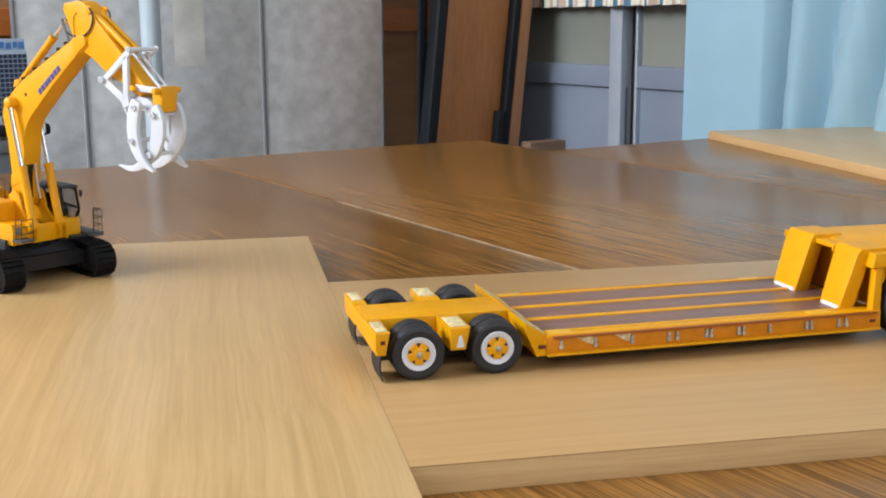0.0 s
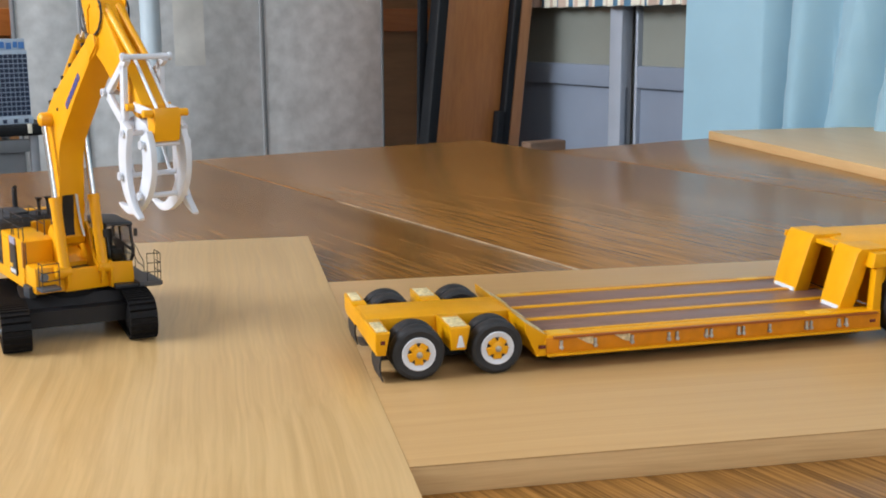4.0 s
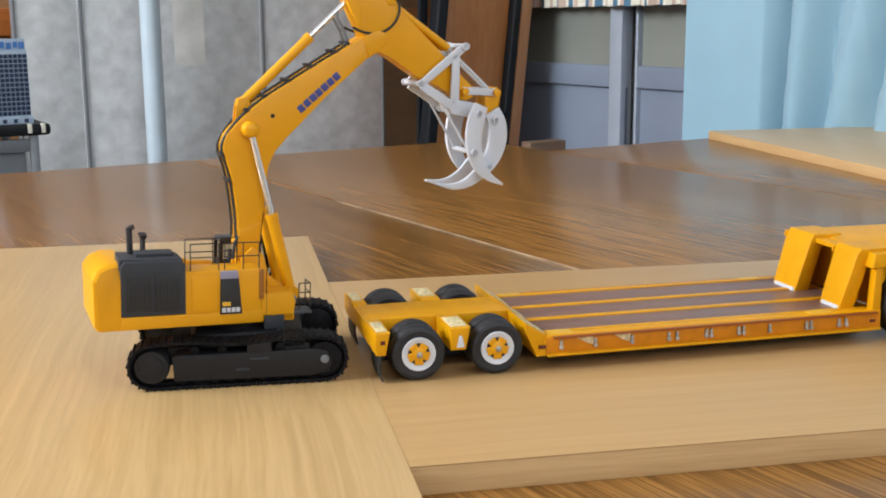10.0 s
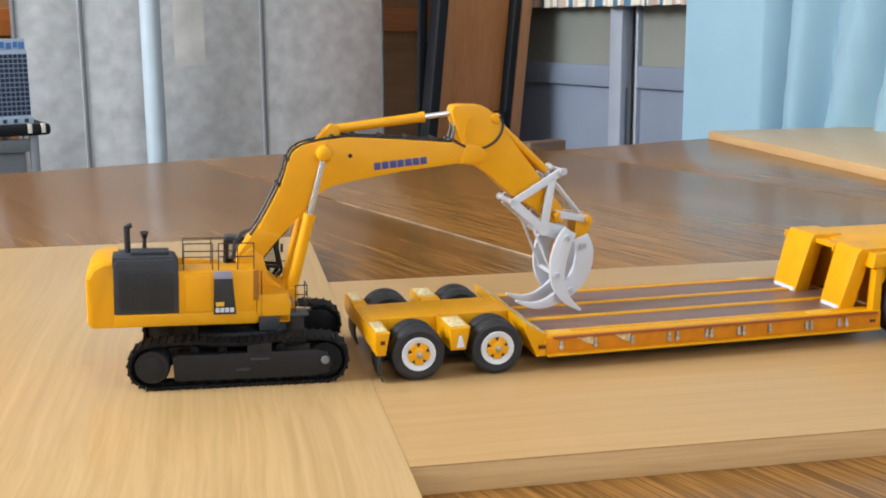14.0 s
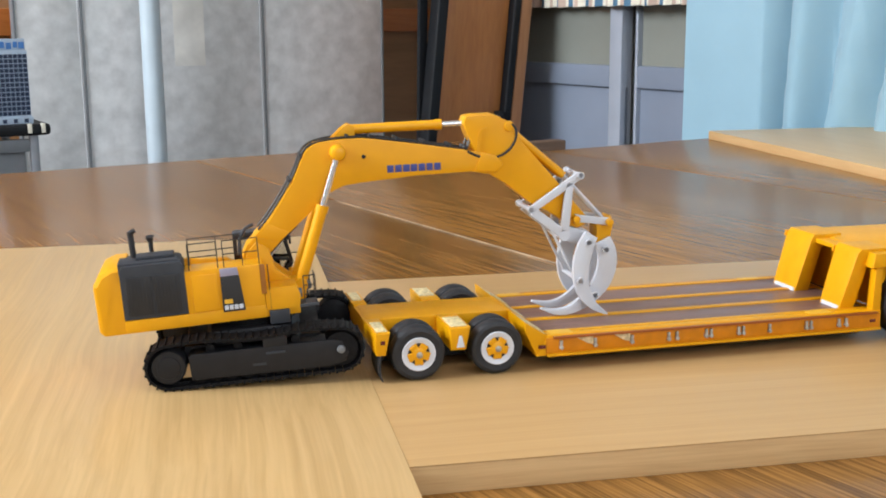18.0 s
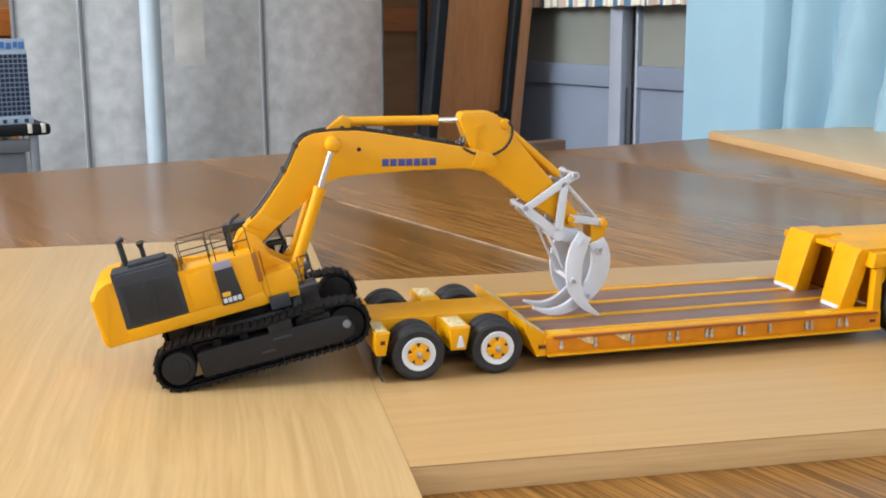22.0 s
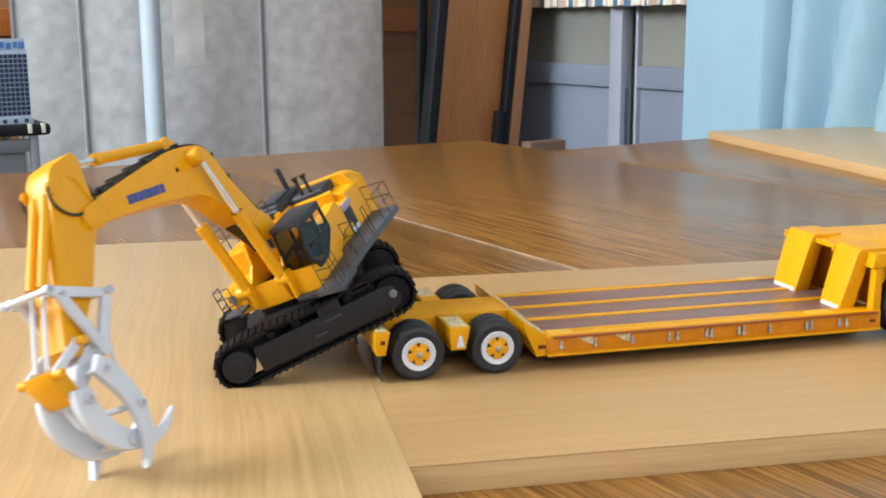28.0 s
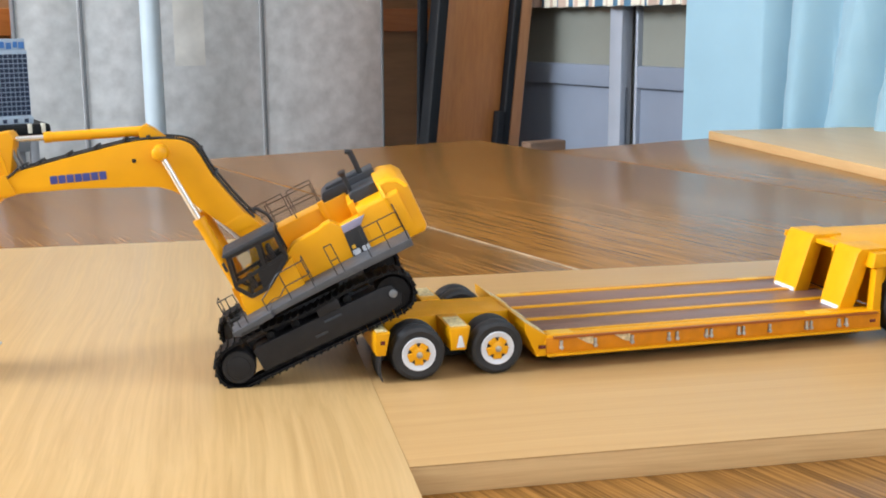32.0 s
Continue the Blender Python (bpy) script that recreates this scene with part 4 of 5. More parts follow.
hp("hand_rail", tube(B(), [(0.0015, 0.0578, 0.0574), (0.0060, 0.0578, 0.0550), (0.0110, 0.0578, 0.0510), (0.0168, 0.0578, 0.0478)], 0.00036, 6), CHARCOAL, "thin dark wire rail")
hp("hand_rail", tube(B(), [(0.0015, 0.0578, 0.0485), (0.0070, 0.0578, 0.0445), (0.0110, 0.0578, 0.0450), (0.0168, 0.0578, 0.0430)], 0.00036, 6), CHARCOAL, "thin dark wire rail")
railing("railing", [(0.0300, 0.0605, 0.0390), (0.0350, 0.0605, 0.0388), (0.0400, 0.0605, 0.0386), (0.0400, 0.0480, 0.0386)], 0.0198, (0.33, 0.66, 1.0))
railing("railing", [(-0.0340, -0.0318, 0.0682), (-0.0175, -0.0318, 0.0682)], 0.0160)
railing("railing", [(-0.0140, -0.0318, 0.0682), (-0.0030, -0.0318, 0.0682), (0.0065, -0.0318, 0.0682)], 0.0160)
railing("railing", [(-0.0340, -0.0140, 0.0682), (-0.0175, -0.0140, 0.0682), (-0.0030, -0.0140, 0.0682)], 0.0160)
railing("railing", [(0.0110, -0.0322, 0.0375)], 0.0300)
hp("front_step_plate", box(B(), 0.0270, 0.0392, -0.0322, -0.0190, 0.0392, 0.0410, 0.0004), SLATE, "small grey front platform")
railing("railing", [(0.0312, -0.0312, 0.0408), (0.0382, -0.0312, 0.0408), (0.0382, -0.0200, 0.0408)], 0.0170, (0.33, 0.66, 1.0))
hp("work_lamp", rod(B(), (0.0270, -0.0270, 0.0470), (0.0300, -0.0270, 0.0470), 0.0028, 14), GREY, "round grey work lamp")
hp("hose_guide", tube(B(), [(-0.004, -0.008, 0.070), (-0.003, -0.008, 0.080), (0.001, -0.008, 0.086), (0.006, -0.008, 0.088)], 0.0011, 8), HOOD, "grey hose guide behind the boom")

# boom, drawn about its foot pin
def about(p, outline):
    return [(x - p.x, z - p.z) for x, z in outline]
BOOM_SHAPE = ([(0.0000, 0.0655), (0.0015, 0.0735)] + [(0.0064, 0.0815), (0.0118, 0.0895), (0.0221, 0.1165), (0.0250, 0.1300)]
              + smooth_line([(0.0267, 0.1362), (0.0300, 0.1402), (0.0352, 0.1434), (0.0504, 0.1480), (0.0639, 0.1505)], 3)
              + [(0.0978, 0.1525), (0.1250, 0.1537), (0.1400, 0.1540), (0.1480, 0.1515), (0.1500, 0.1475), (0.1470, 0.1430), (0.1400, 0.1410), (0.1308, 0.1410), (0.0976, 0.1330), (0.0634, 0.1228)]
              + smooth_line([(0.0540, 0.1195), (0.0463, 0.1140), (0.0400, 0.1060), (0.0358, 0.0992)], 3) + [(0.0217, 0.0803), (0.0163, 0.0716), (0.0140, 0.0650), (0.0090, 0.0620), (0.0030, 0.0625)])
BM = part("boom", prism(B(), about(BP, BOOM_SHAPE), -0.0100, 0.0100, 0.0008), YELLOW, EX, m=Matrix.Translation(BP))
def bp_(name, bm, mat=None, label=""):
    bmesh.ops.translate(bm, vec=-BP, verts=bm.verts[:])
    return part(name, bm, mat or YELLOW, BM, label)
for s in (-1, 1):
    bp_("pin_boss", lathe(B(), [(0.0012, 0.0196 * s), (0.0030, 0.0192 * s), (0.0042, 0.0182 * s), (0.0048, 0.0166 * s), (0.0050, 0.0090 * s)], 24, pose(0.0459, 0, 0.1390)))
    bp_("wear_plate", prism(B(), [(0.1330, 0.1412), (0.1475, 0.1440), (0.1490, 0.1500), (0.1440, 0.1536), (0.1350, 0.1538)], min(0.0096 * s, 0.0112 * s), max(0.0096 * s, 0.0112 * s), 0.0004))
    bp_("boom_dot", lathe(B(), [(0.0006, 0.0106 * s), (0.0013, 0.0104 * s), (0.0013, 0.0095 * s)], 12, pose(0.0624, 0, 0.1390)), FRAME, "small dark boss")
    bm = B()
    d = Vector((0.0334, 0.0, 0.0075)).normalized()
    step, high = (0.0049, 0.0045) if s < 0 else (0.0047, 0.0048)
    for i, (w, h) in enumerate(((0.0041, 0.0044), (0.0042, 0.0044), (0.0044, 0.0044), (0.0041, 0.0044), (0.0042, 0.0044), (0.0041, 0.0044), (0.0042, 0.0044))):
        x = 0.0004 + i * step
        m = Matrix.Translation((0.0782, 0, 0.1316) if s < 0 else (0.0806, 0, 0.1336)) @ Matrix.Rotation(-math.atan2(d.z, d.x), 4, "Y")
        box(bm, x, x + w, min(0.0099 * s, 0.0104 * s), max(0.0099 * s, 0.0104 * s), 0.0, high, 0.0002, m=m)
    bp_("maker_lettering", bm, BLUE, "blue bars of lettering")
hose_line = smooth_line([(0.0068, 0.0850), (0.0128, 0.0965), (0.0218, 0.1200), (0.0252, 0.1352), (0.0300, 0.1416), (0.0400, 0.1464), (0.0530, 0.1500), (0.0640, 0.1517), (0.0980, 0.1537), (0.1260, 0.1549)], 4)
for y in (-0.0080, -0.0060, 0.0062, 0.0082):
    bp_("hydraulic_hose", tube(B(), [(x, y, z - 0.0006) for x, z in hose_line], 0.00065, 6), BLACK, "thin black hydraulic hose")
for x, z in ((0.0205, 0.1165), (0.0246, 0.1325), (0.0500, 0.1490), (0.0640, 0.1515), (0.0810, 0.1526), (0.0980, 0.1535), (0.1150, 0.1543), (0.1250, 0.1547)):
    bp_("hose_clamp", box(B(), x - 0.0009, x + 0.0009, -0.0100, 0.0100, z - 0.0006, z + 0.0016, 0.0003), BLACK)
for y0, y1 in ((-0.0045, -0.0030), (0.0030, 0.0045)):
    bp_("cylinder_ear", prism(B(), [(0.0400, 0.1440), (0.0560, 0.1490), (0.0540, 0.1560), (0.0500, 0.1570), (0.0460, 0.1530)], y0, y1, 0.0004))
for y in (-0.0052, 0.0052):
    bp_("hose_riser", tube(B(), [(0.1235, y, 0.1545), (0.1262, y, 0.1560), (0.1272, y, 0.1620), (0.1268, y, 0.1710), (0.1285, y, 0.1745)], 0.0011, 8), GREY, "grey hose rising to the arm")
bp_("foot_slot", prism(B(), [(0.0292, 0.0902), (0.0298, 0.0898), (0.0226, 0.0800), (0.0172, 0.0712), (0.0152, 0.0660), (0.0146, 0.0662), (0.0166, 0.0716), (0.0220, 0.0804)], -0.0078, 0.0010), FRAME, "dark slot in the boom foot")
bp_("feed_pipe", tube(B(), [(0.0300, 0.0030, 0.0900), (0.0235, 0.0045, 0.0795), (0.0185, 0.0062, 0.0700), (0.0165, 0.0075, 0.0640)], 0.0010, 8), WHITE, "thin white feed pipe")
bp_("foot_band", prism(B(), [(0.0050, 0.0800), (0.0110, 0.0890), (0.0255, 0.0860), (0.0205, 0.0790)], -0.0106, 0.0106, 0.0003))

# hydraulic cylinders: barrel lies along local x from its foot, rod along local x from its eye
def cylinder(kind, y, lb, lr, rb, rr):
    bm = rod(B(), (0.0, 0, 0), (lb, 0, 0), rb, 18)
    rod(bm, (lb - 0.004, 0, 0), (lb, 0, 0), rb * 1.12, 18)
    rod(bm, (0, -rb, 0), (0, rb, 0), rb * 1.05, 16)
    barrel = part(kind + "_barrel", bm, YELLOW, EX)
    bm = rod(B(), (0, 0, 0), (lr, 0, 0), rr, 14)
    rod(bm, (0, -rr * 0.9, 0), (0, rr * 0.9, 0), rr * 1.3, 14)
    rodp = part(kind + "_rod", bm, CHROME, EX, "bright metal piston rod")
    return barrel, rodp
BOOM_CYL = [(y, *cylinder("boom_cylinder", y, 0.0500, 0.0540, 0.0036, 0.0019)) for y in (-0.0132, 0.0132)]
ARM_CYL = cylinder("arm_cylinder", 0, 0.0592, 0.0760, 0.0030, 0.0017)

# arm, drawn about its pin on the boom
ARM_SHAPE = [(0.1252, 0.1762), (0.1264, 0.1775), (0.1300, 0.1782), (0.1430, 0.1790), (0.1478, 0.1772), (0.1524, 0.1735), (0.1553, 0.1700), (0.1640, 0.1600), (0.1878, 0.1352), (0.2027, 0.1184), (0.2069, 0.1140), (0.2065, 0.1085), (0.2010, 0.1062), (0.1960, 0.1080), (0.1816, 0.1172), (0.1691, 0.1229), (0.1530, 0.1352), (0.1417, 0.1415), (0.1372, 0.1442), (0.1324, 0.1543), (0.1244, 0.1728)]
AM = part("arm", prism(B(), about(AP, ARM_SHAPE), -0.0088, 0.0088, 0.0008), YELLOW, EX, m=Matrix.Translation(AP))
def ap_(name, bm, mat=None, label="", parent=None):
    bmesh.ops.translate(bm, vec=-AP, verts=bm.verts[:])
    return part(name, bm, mat or YELLOW, parent or AM, label)
for s in (-1, 1):
    ap_("arm_cheek", prism(B(), smooth_line([(0.1340, 0.1480), (0.1335, 0.1620), (0.1348, 0.1690), (0.1390, 0.1705)], 3) + [(0.1390, 0.1690), (0.1362, 0.1675), (0.1352, 0.1600), (0.1360, 0.1480)], min(0.0085 * s, 0.0097 * s), max(0.0085 * s, 0.0097 * s)))
    ap_("pin_boss", lathe(B(), [(0.0012, 0.0105 * s), (0.0030, 0.0102 * s), (0.0034, 0.0085 * s)], 18, pose(0.1535, 0, 0.1715)))
    ap_("pin_boss", lathe(B(), [(0.0012, 0.0105 * s), (0.0040, 0.0102 * s), (0.0045, 0.0085 * s)], 20, pose(0.1435, 0, 0.1478)))
    ap_("arm_hose", tube(B(), [(x, 0.0100 * s, z) for x, z in smooth_line([(0.1270, 0.1560), (0.1350, 0.1525), (0.1450, 0.1520), (0.1530, 0.1560), (0.1575, 0.1625), (0.1580, 0.1690), (0.1550, 0.1730)], 4)], 0.0008, 6), BLACK, "thin black hydraulic hose")
    ap_("bucket_cylinder", rod(B(), (0.1545, 0.0042 * s, 0.1690), (0.1915, 0.0042 * s, 0.1400), 0.0026, 16), YELLOW, "slim yellow cylinder on the arm")
    ap_("bucket_rod", rod(B(), (0.1915, 0.0042 * s, 0.1400), (0.2190, 0.0042 * s, 0.1125), 0.0011, 12), WHITE, "thin white piston rod")
ap_("tip_boss", rod(B(), (0.2015, -0.0105, 0.1115), (0.2015, 0.0105, 0.1115), 0.0036, 18))

# white grapple
GR = part("grapple", prism(B(), about(AP, [(0.1880, 0.1060), (0.1950, 0.1075), (0.2090, 0.1040), (0.2150, 0.0985), (0.2120, 0.0945), (0.1990, 0.0960), (0.1890, 0.1000)]), -0.0070, 0.0070, 0.0008), WHITE, EX, "white grapple head", m=Matrix.Translation(AP))
def gp(name, bm, mat=None, label="", parent=None):
    bmesh.ops.translate(bm, vec=-AP, verts=bm.verts[:])
    return part(name, bm, mat or WHITE, parent or GR, label)
THUMB = smooth_line([(0.2075, 0.1035, 0.0090), (0.2040, 0.0955, 0.0108), (0.2015, 0.0850, 0.0108), (0.2018, 0.0740, 0.0100), (0.2050, 0.0645, 0.0082), (0.2110, 0.0570, 0.0054), (0.2205, 0.0512, 0.0015)], 3)
JAW = smooth_line([(0.2175, 0.0985, 0.0110), (0.2210, 0.0900, 0.0124), (0.2208, 0.0790, 0.0124), (0.2165, 0.0685, 0.0112), (0.2080, 0.0595, 0.0086), (0.1980, 0.0535, 0.0060), (0.1880, 0.0520, 0.0040), (0.1775, 0.0545, 0.0012)], 3)
for s in (-1, 1):
    y0, y1 = sorted((0.0098 * s, 0.0128 * s))
    for a, b, w0, w1 in (((0.1693, 0.1192), (0.1996, 0.1408), 0.0046, 0.0052), ((0.1698, 0.1180), (0.1920, 0.1020), 0.0058, 0.0060), ((0.1935, 0.1365), (0.1912, 0.1030), 0.0052, 0.0056)):
        n = 2
        gp("bracket_bar", blade(B(), [(a[0] + (b[0] - a[0]) * i / n, a[1] + (b[1] - a[1]) * i / n, w0 + (w1 - w0) * i / n) for i in range(n + 1)], y0, y1, 0.0006))
    gp("brace_rod", rod(B(), (0.1790, 0.0100 * s, 0.1130), (0.2000, 0.0112 * s, 0.0740), 0.0009, 8))
    y0, y1 = sorted((0.0072 * s, 0.0094 * s))
    gp("link_bar", blade(B(), [(0.1985, 0.1128, 0.0052), (0.2105, 0.1116, 0.0046), (0.2215, 0.1104, 0.0050)], y0, y1, 0.0006))
    y0, y1 = sorted((0.0148 * s, 0.0186 * s))
    gp("thumb_claw", blade(B(), THUMB, y0, y1, 0.0007))
    y0, y1 = sorted((0.0086 * s, 0.0124 * s))
    gp("jaw_claw", blade(B(), JAW, y0, y1, 0.0007))
    gp("bracket_foot", rod(B(), (0.1912, 0.0070 * s, 0.1020), (0.1912, 0.0130 * s, 0.1020), 0.0034, 16))
    gp("pin_end", lathe(B(), [(0.0010, 0.0136 * s), (0.0022, 0.0133 * s), (0.0022, 0.0080 * s)], 14, pose(0.1990, 0, 0.1126)), YELLOW, "yellow pin end")
    gp("pin_end", lathe(B(), [(0.0010, 0.0136 * s), (0.0022, 0.0133 * s), (0.0022, 0.0080 * s)], 14, pose(0.2215, 0, 0.1104)), YELLOW, "yellow pin end")
for x, z, h in ((0.1680, 0.1194, 0.0150), (0.1996, 0.1410, 0.0150), (0.2008, 0.0738, 0.0208), (0.2055, 0.0985, 0.0198), (0.2190, 0.0930, 0.0152), (0.2130, 0.0630, 0.0152)):
    bm = rod(B(), (x, -h, z), (x, h, z), 0.0016, 14)
    for s in (-1, 1):
        rod(bm, (x, (h - 0.0016) * s, z), (x, h * s, z), 0.0024, 14)
    gp("cross_pin", bm)
gp("yellow_link", prism(B(), [(0.2140, 0.1100), (0.2240, 0.1135), (0.2255, 0.1080), (0.2225, 0.0945), (0.2150, 0.0945)], -0.0078, 0.0078, 0.0008), YELLOW, "yellow link block")

# the cab side sits closer in and lower than drawn, boom and arm are slimmer
for ob in (HS, cab, *HS.children, *cab.children):
    for v in ob.data.vertices:
        if v.co.y > 0.015:
            d = 0.22 * (v.co.y - 0.015)
            v.co.y, v.co.z = v.co.y - d, v.co.z - 0.25 * d
for ob in (BM, AM, *BM.children, *AM.children):
    for v in ob.data.vertices:
        v.co.y *= 0.86

# ---- movement ----
# t, x, y, z above the board, heading, nose-up, slew, boom, arm, house nose-up, house tilt downhill
STATES = [
    (0, -0.1671, 0.9993, 0.0000, -54.8, 0.0, 11.9, 27.8, -23.3, -3.0),
    (0.5, -0.1675, 0.9981, 0.0000, -58.6, 0.0, 13.3, 28.1, -24.0, -3.0),
    (1, -0.1673, 0.9966, 0.0000, -70.5, 0.0, 11.8, 28.1, -25.0, -3.0),
    (1.5, -0.1558, 0.9685, 0.0000, -72.2, 0.0, 11.6, 28.3, -25.3, -3.0),
    (2, -0.1441, 0.9369, 0.0000, -74.2, 0.0, 12.4, 28.1, -25.5, -2.9),
    (2.5, -0.1345, 0.9071, 0.0000, -75.4, 0.0, 13.4, 28.2, -25.9, -2.8),
    (3, -0.1246, 0.8751, 0.0000, -76.0, 0.0, 14.1, 27.9, -25.5, -3.0),
    (3.5, -0.1157, 0.8458, 0.0000, -77.3, 0.0, 14.8, 28.4, -26.5, -2.8),
    (5.5, -0.0847, 0.7264, 0.0000, -63.9, 0.0, 10.8, 29.0, -27.6, -1.3),
    (6, -0.0750, 0.7147, 0.0000, -48.7, 0.0, 13.3, 29.7, -27.6, -2.2),
    (6.5, -0.0629, 0.7040, 0.0000, -33.1, 0.0, 13.6, 28.2, -22.6, -1.9),
    (7, -0.0512, 0.7040, 0.0000, -15.8, 0.0, 10.9, 30.1, -24.7, -2.9),
    (7.5, -0.0429, 0.7048, 0.0000, -3.5, 0.0, 13.8, 28.8, -24.6, -1.9),
    (8, -0.0306, 0.7023, 0.0000, -15.8, 0.0, 12.7, 28.9, -24.2, -1.8),
    (8.5, -0.0106, 0.6999, 0.0000, -5.2, 0.0, 12.8, 29.6, -24.9, -2.3),
    (9, -0.0048, 0.6987, 0.0000, 0.9, 0.0, 10.9, 29.1, -24.5, -2.3),
    (9.5, 0.0014, 0.6986, 0.0000, 3.4, 0.0, 13.0, 29.3, -24.6, -2.5),
    (10, 0.0057, 0.6981, 0.0000, -1.5, 0.0, 12.7, 29.2, -24.6, -2.5),
    (10.5, 0.0063, 0.6976, 0.0000, -2.2, 0.0, 8.9, 29.5, -17.2, -2.6),
    (11, 0.0074, 0.6978, 0.0000, -3.3, 0.0, -2.2, 18.6, -16.6, -2.4),
    (11.5, 0.0077, 0.6967, 0.0000, -3.6, 0.0, -2.6, 11.1, 0.4, -2.8),
    (12, 0.0077, 0.6964, 0.0000, -3.7, 0.0, -1.9, 2.2, -0.0, -2.8),
    (12.5, 0.0069, 0.6982, 0.0000, -2.9, 0.0, 8.0, 2.6, -0.9, -2.8),
    (13, 0.0077, 0.6971, 0.0000, -3.7, 0.0, -1.7, 2.0, 0.0, -2.7),
    (13.5, 0.0072, 0.6977, 0.0000, -3.1, 0.0, 3.1, -5.7, 2.7, -2.0),
    (14, 0.0070, 0.6975, 0.0000, -2.9, 0.0, 6.1, -5.6, 2.4, -2.2),
    (14.5, 0.0070, 0.6976, 0.0000, -2.9, 0.0, 6.0, -5.7, 2.2, -2.1),
    (16.5, 0.0096, 0.6978, 0.0027, 2.7, 3.2, -1.6, -13.8, 9.2, -0.2),
    (17, 0.0096, 0.6974, 0.0029, 3.0, 3.3, -1.6, -13.7, 9.2, -0.5),
    (17.5, 0.0099, 0.6977, 0.0030, 2.9, 3.5, -1.6, -14.1, 9.3, -0.3),
    (18, 0.0171, 0.6951, 0.0032, -2.6, 3.7, 3.3, -14.9, 9.6, 0.0),
    (18.5, 0.0171, 0.6951, 0.0032, -2.6, 3.7, 3.3, -14.9, 9.6, 0.0),
    (19, 0.0165, 0.6943, 0.0038, -1.8, 4.4, 2.8, -15.8, 9.2, 0.2),
    (19.5, 0.0167, 0.6941, 0.0044, -2.1, 5.1, 3.1, -17.3, 9.8, 0.6),
    (20, 0.0164, 0.6936, 0.0065, -2.1, 7.4, 2.9, -20.0, 10.1, 0.5),
    (20.5, 0.0227, 0.6934, 0.0101, -1.4, 11.5, 2.2, -24.7, 9.6, 0.3),
    (21, 0.0227, 0.6934, 0.0100, -1.3, 11.5, 2.2, -24.6, 9.5, 0.3),
    (21.5, 0.0227, 0.6936, 0.0103, -1.2, 11.7, 2.0, -25.0, 9.7, 0.2),
    (22, 0.0228, 0.6933, 0.0110, -1.1, 12.5, 2.0, -26.2, 10.2, 0.4),
    (22.5, 0.0335, 0.6921, 0.0151, -1.0, 17.1, 2.3, -30.5, 7.9, -0.0),
    (23, 0.0445, 0.6924, 0.0177, -0.2, 20.1, 1.8, -33.1, 6.6, -0.4),
    (23.5, 0.0445, 0.6924, 0.0177, -0.2, 20.1, 1.8, -33.1, 6.5, -0.4),
    (24, 0.0447, 0.6909, 0.0173, -0.5, 19.7, 2.2, -31.2, 5.5, -1.6),
    (24.5, 0.0442, 0.6907, 0.0172, -0.1, 19.5, 2.9, -25.9, -6.6, -2.3),
    (25, 0.0481, 0.6913, 0.0186, 0.7, 21.1, 2.4, -19.4, -5.8, -2.2),
    (25.5, 0.0540, 0.6913, 0.0201, 0.8, 22.8, 0.7, -18.8, -6.1, -2.5),
    (26.0, 0.0560, 0.6936, 0.0199, -1.0, 23.5, -14.0, -14.5, -10.0, -2.6),
    (26.8, 0.0572, 0.6942, 0.0192, -1.8, 24.0, -55.0, -0.5, -9.0, -3.0, 0.6),
    (27.5, 0.0572, 0.6945, 0.0190, -2.0, 24.0, -94.0, -3.3, -6.0, -3.2, 1.0),
    (28, 0.0572, 0.6945, 0.0190, -2.0, 24.0, -118.6, -0.9, -5.0, -3.0, 1.1),
    (28.5, 0.0572, 0.6945, 0.0190, -2.0, 24.0, -134.8, 5.2, -7.5, -1.9, 1.9),
    (29, 0.0572, 0.6945, 0.0190, -2.0, 24.0, -147.3, 16.9, -2.5, -1.6, 2.5),
    (29.5, 0.0572, 0.6945, 0.0190, -2.0, 24.0, -151.7, 16.4, 0.0, -1.3, 2.8),
    (30, 0.0572, 0.6945, 0.0190, -2.0, 24.0, -179.5, 17.0, 2.5, 0.0, 5.0),
    (30.5, 0.0572, 0.6945, 0.0190, -2.0, 24.0, -182.0, 16.6, 2.5, 0.1, 4.8),
    (31, 0.0572, 0.6945, 0.0190, -2.0, 24.0, -182.0, 16.6, 2.5, 0.1, 4.8),
    (31.5, 0.0572, 0.6945, 0.0190, -2.0, 23.8, -182.5, 9.2, 2.5, 0.7, 3.9),
    (32, 0.0572, 0.6945, 0.0190, -2.0, 23.8, -182.4, 8.6, 2.5, 1.1, 2.9),
]
def nose_up(a):
    return Matrix.Rotation(-radians(a), 4, "Y")

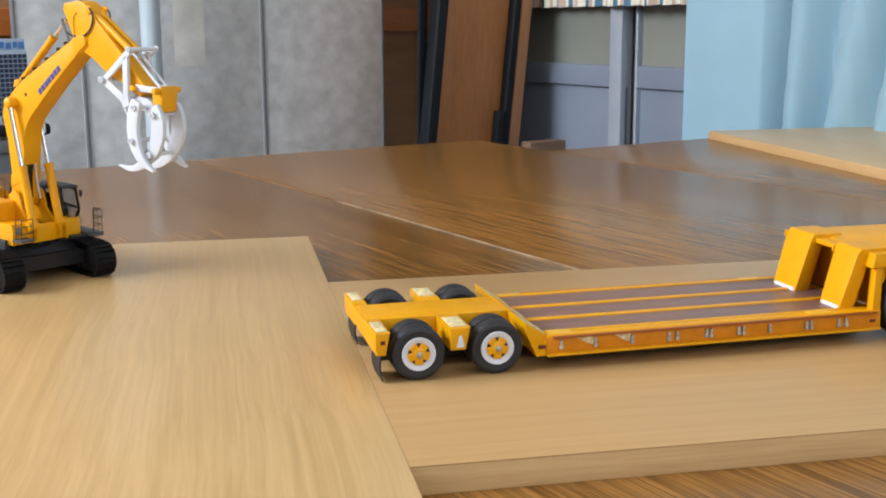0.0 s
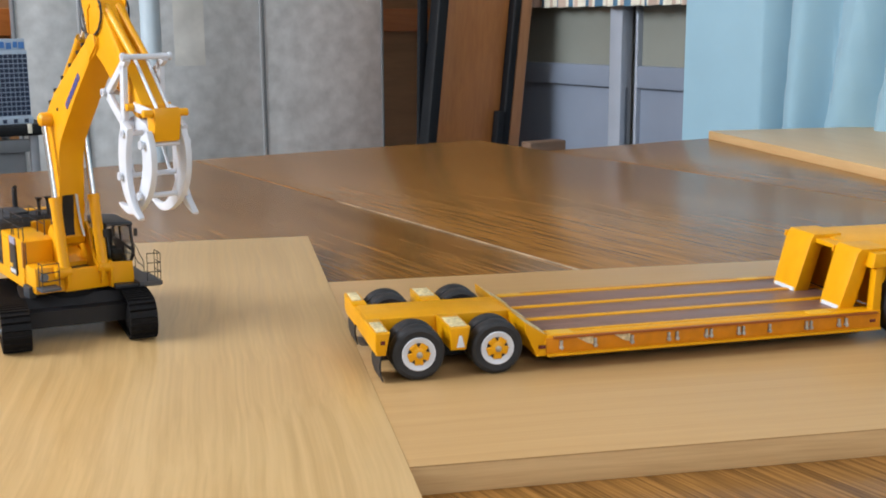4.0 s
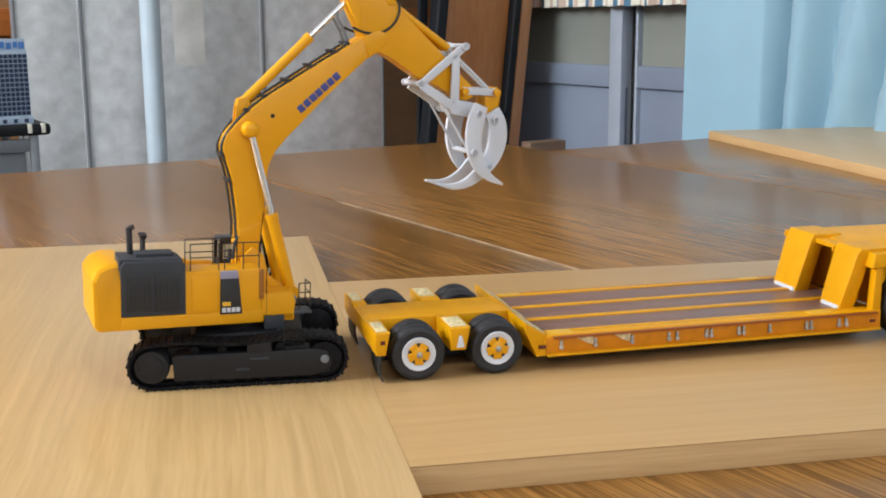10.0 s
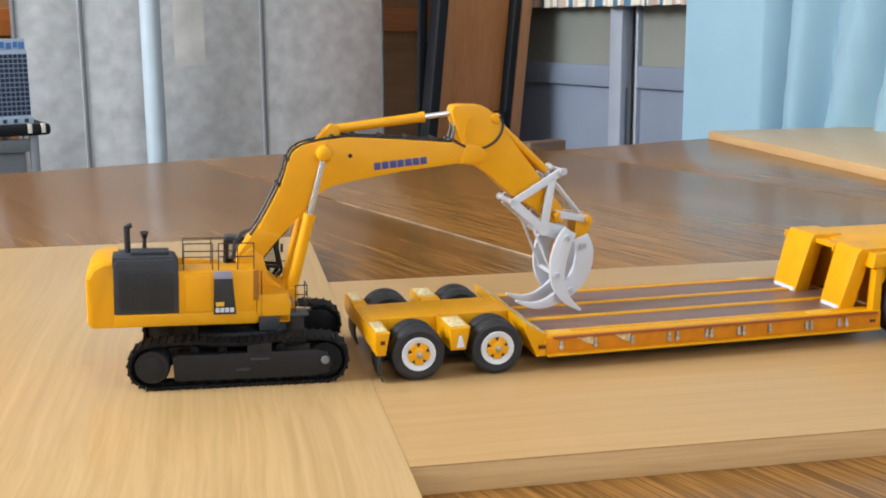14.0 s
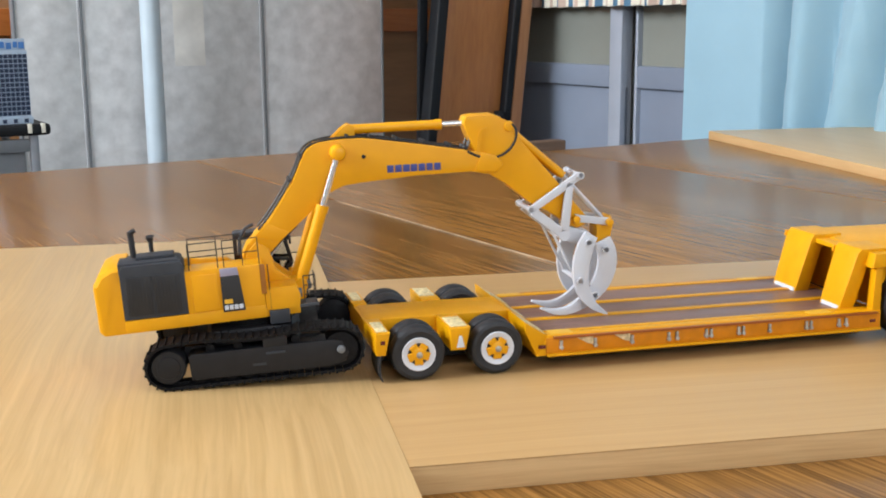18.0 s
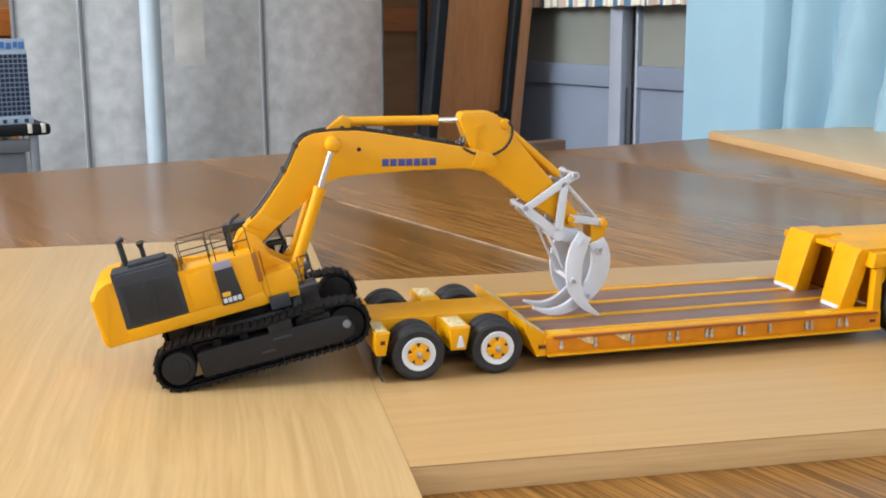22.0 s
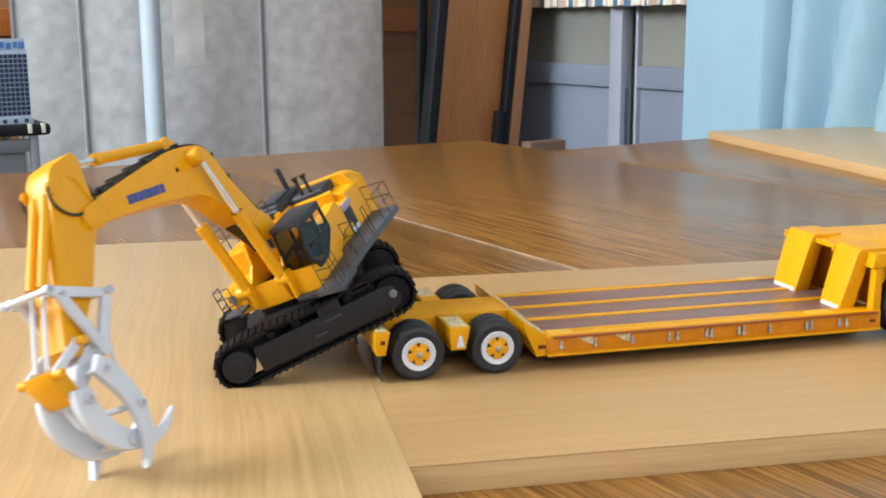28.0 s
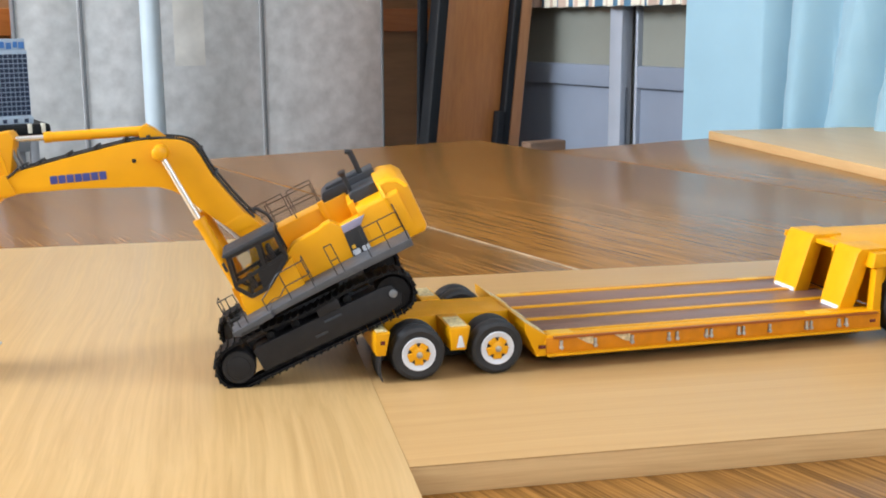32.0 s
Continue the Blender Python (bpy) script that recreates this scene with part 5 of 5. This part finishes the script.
def motions():
    ex, hs, bo, ar = [], [], [], []
    cyl = {o: [] for y, b, r in BOOM_CYL for o in (b, r)}
    for o in ARM_CYL:
        cyl[o] = []
    def aim(p, q, y=0.0):
        """Pose at p with local x towards q."""
        d = q - p
        return Matrix.Translation(p) @ Matrix.Rotation(-math.atan2(d.z, d.x), 4, "Y")
    for t, x, y, z, yaw, pitch, slew, boom, arm, lean, *tilt in STATES:
        ex.append((t, pose(x, y, ZB + z, 0, 0, yaw) @ nose_up(pitch)))
        sag = 0.0015 * max(0.0, min(1.0, (27.5 - t) / 2))      # play in the slew ring, machine facing forwards
        turn = Matrix.Translation((0, 0, 0.0365 - sag)) @ nose_up(sum(tilt)) @ Matrix.Rotation(radians(slew), 4, "Z") @ nose_up(lean) @ Matrix.Translation((0, 0, -0.0365))
        hs.append((t, turn))
        mb = Matrix.Translation(BP - Vector((0.0018, 0, 0))) @ nose_up(boom)
        ma = mb @ Matrix.Translation(AP - BP) @ nose_up(arm)
        bo.append((t, turn @ mb))
        ar.append((t, turn @ ma))
        for y0, b, r in BOOM_CYL:
            f = Vector((0.0305, y0, 0.0494))
            k = mb @ (Vector((0.0459, y0, 0.1390)) - BP)
            cyl[b].append((t, turn @ aim(f, k)))
            cyl[r].append((t, turn @ aim(k, f)))
        f = mb @ (Vector((0.0505, 0, 0.1530)) - BP)
        k = ma @ (Vector((0.1278, 0, 0.1728)) - AP)
        cyl[ARM_CYL[0]].append((t, turn @ aim(f, k)))
        cyl[ARM_CYL[1]].append((t, turn @ aim(k, f)))
    for ob, rows in ((EX, ex), (HS, hs), (cab, hs), (BM, bo), (AM, ar), (GR, ar), *cyl.items()):
        walk(ob, rows)

motions()
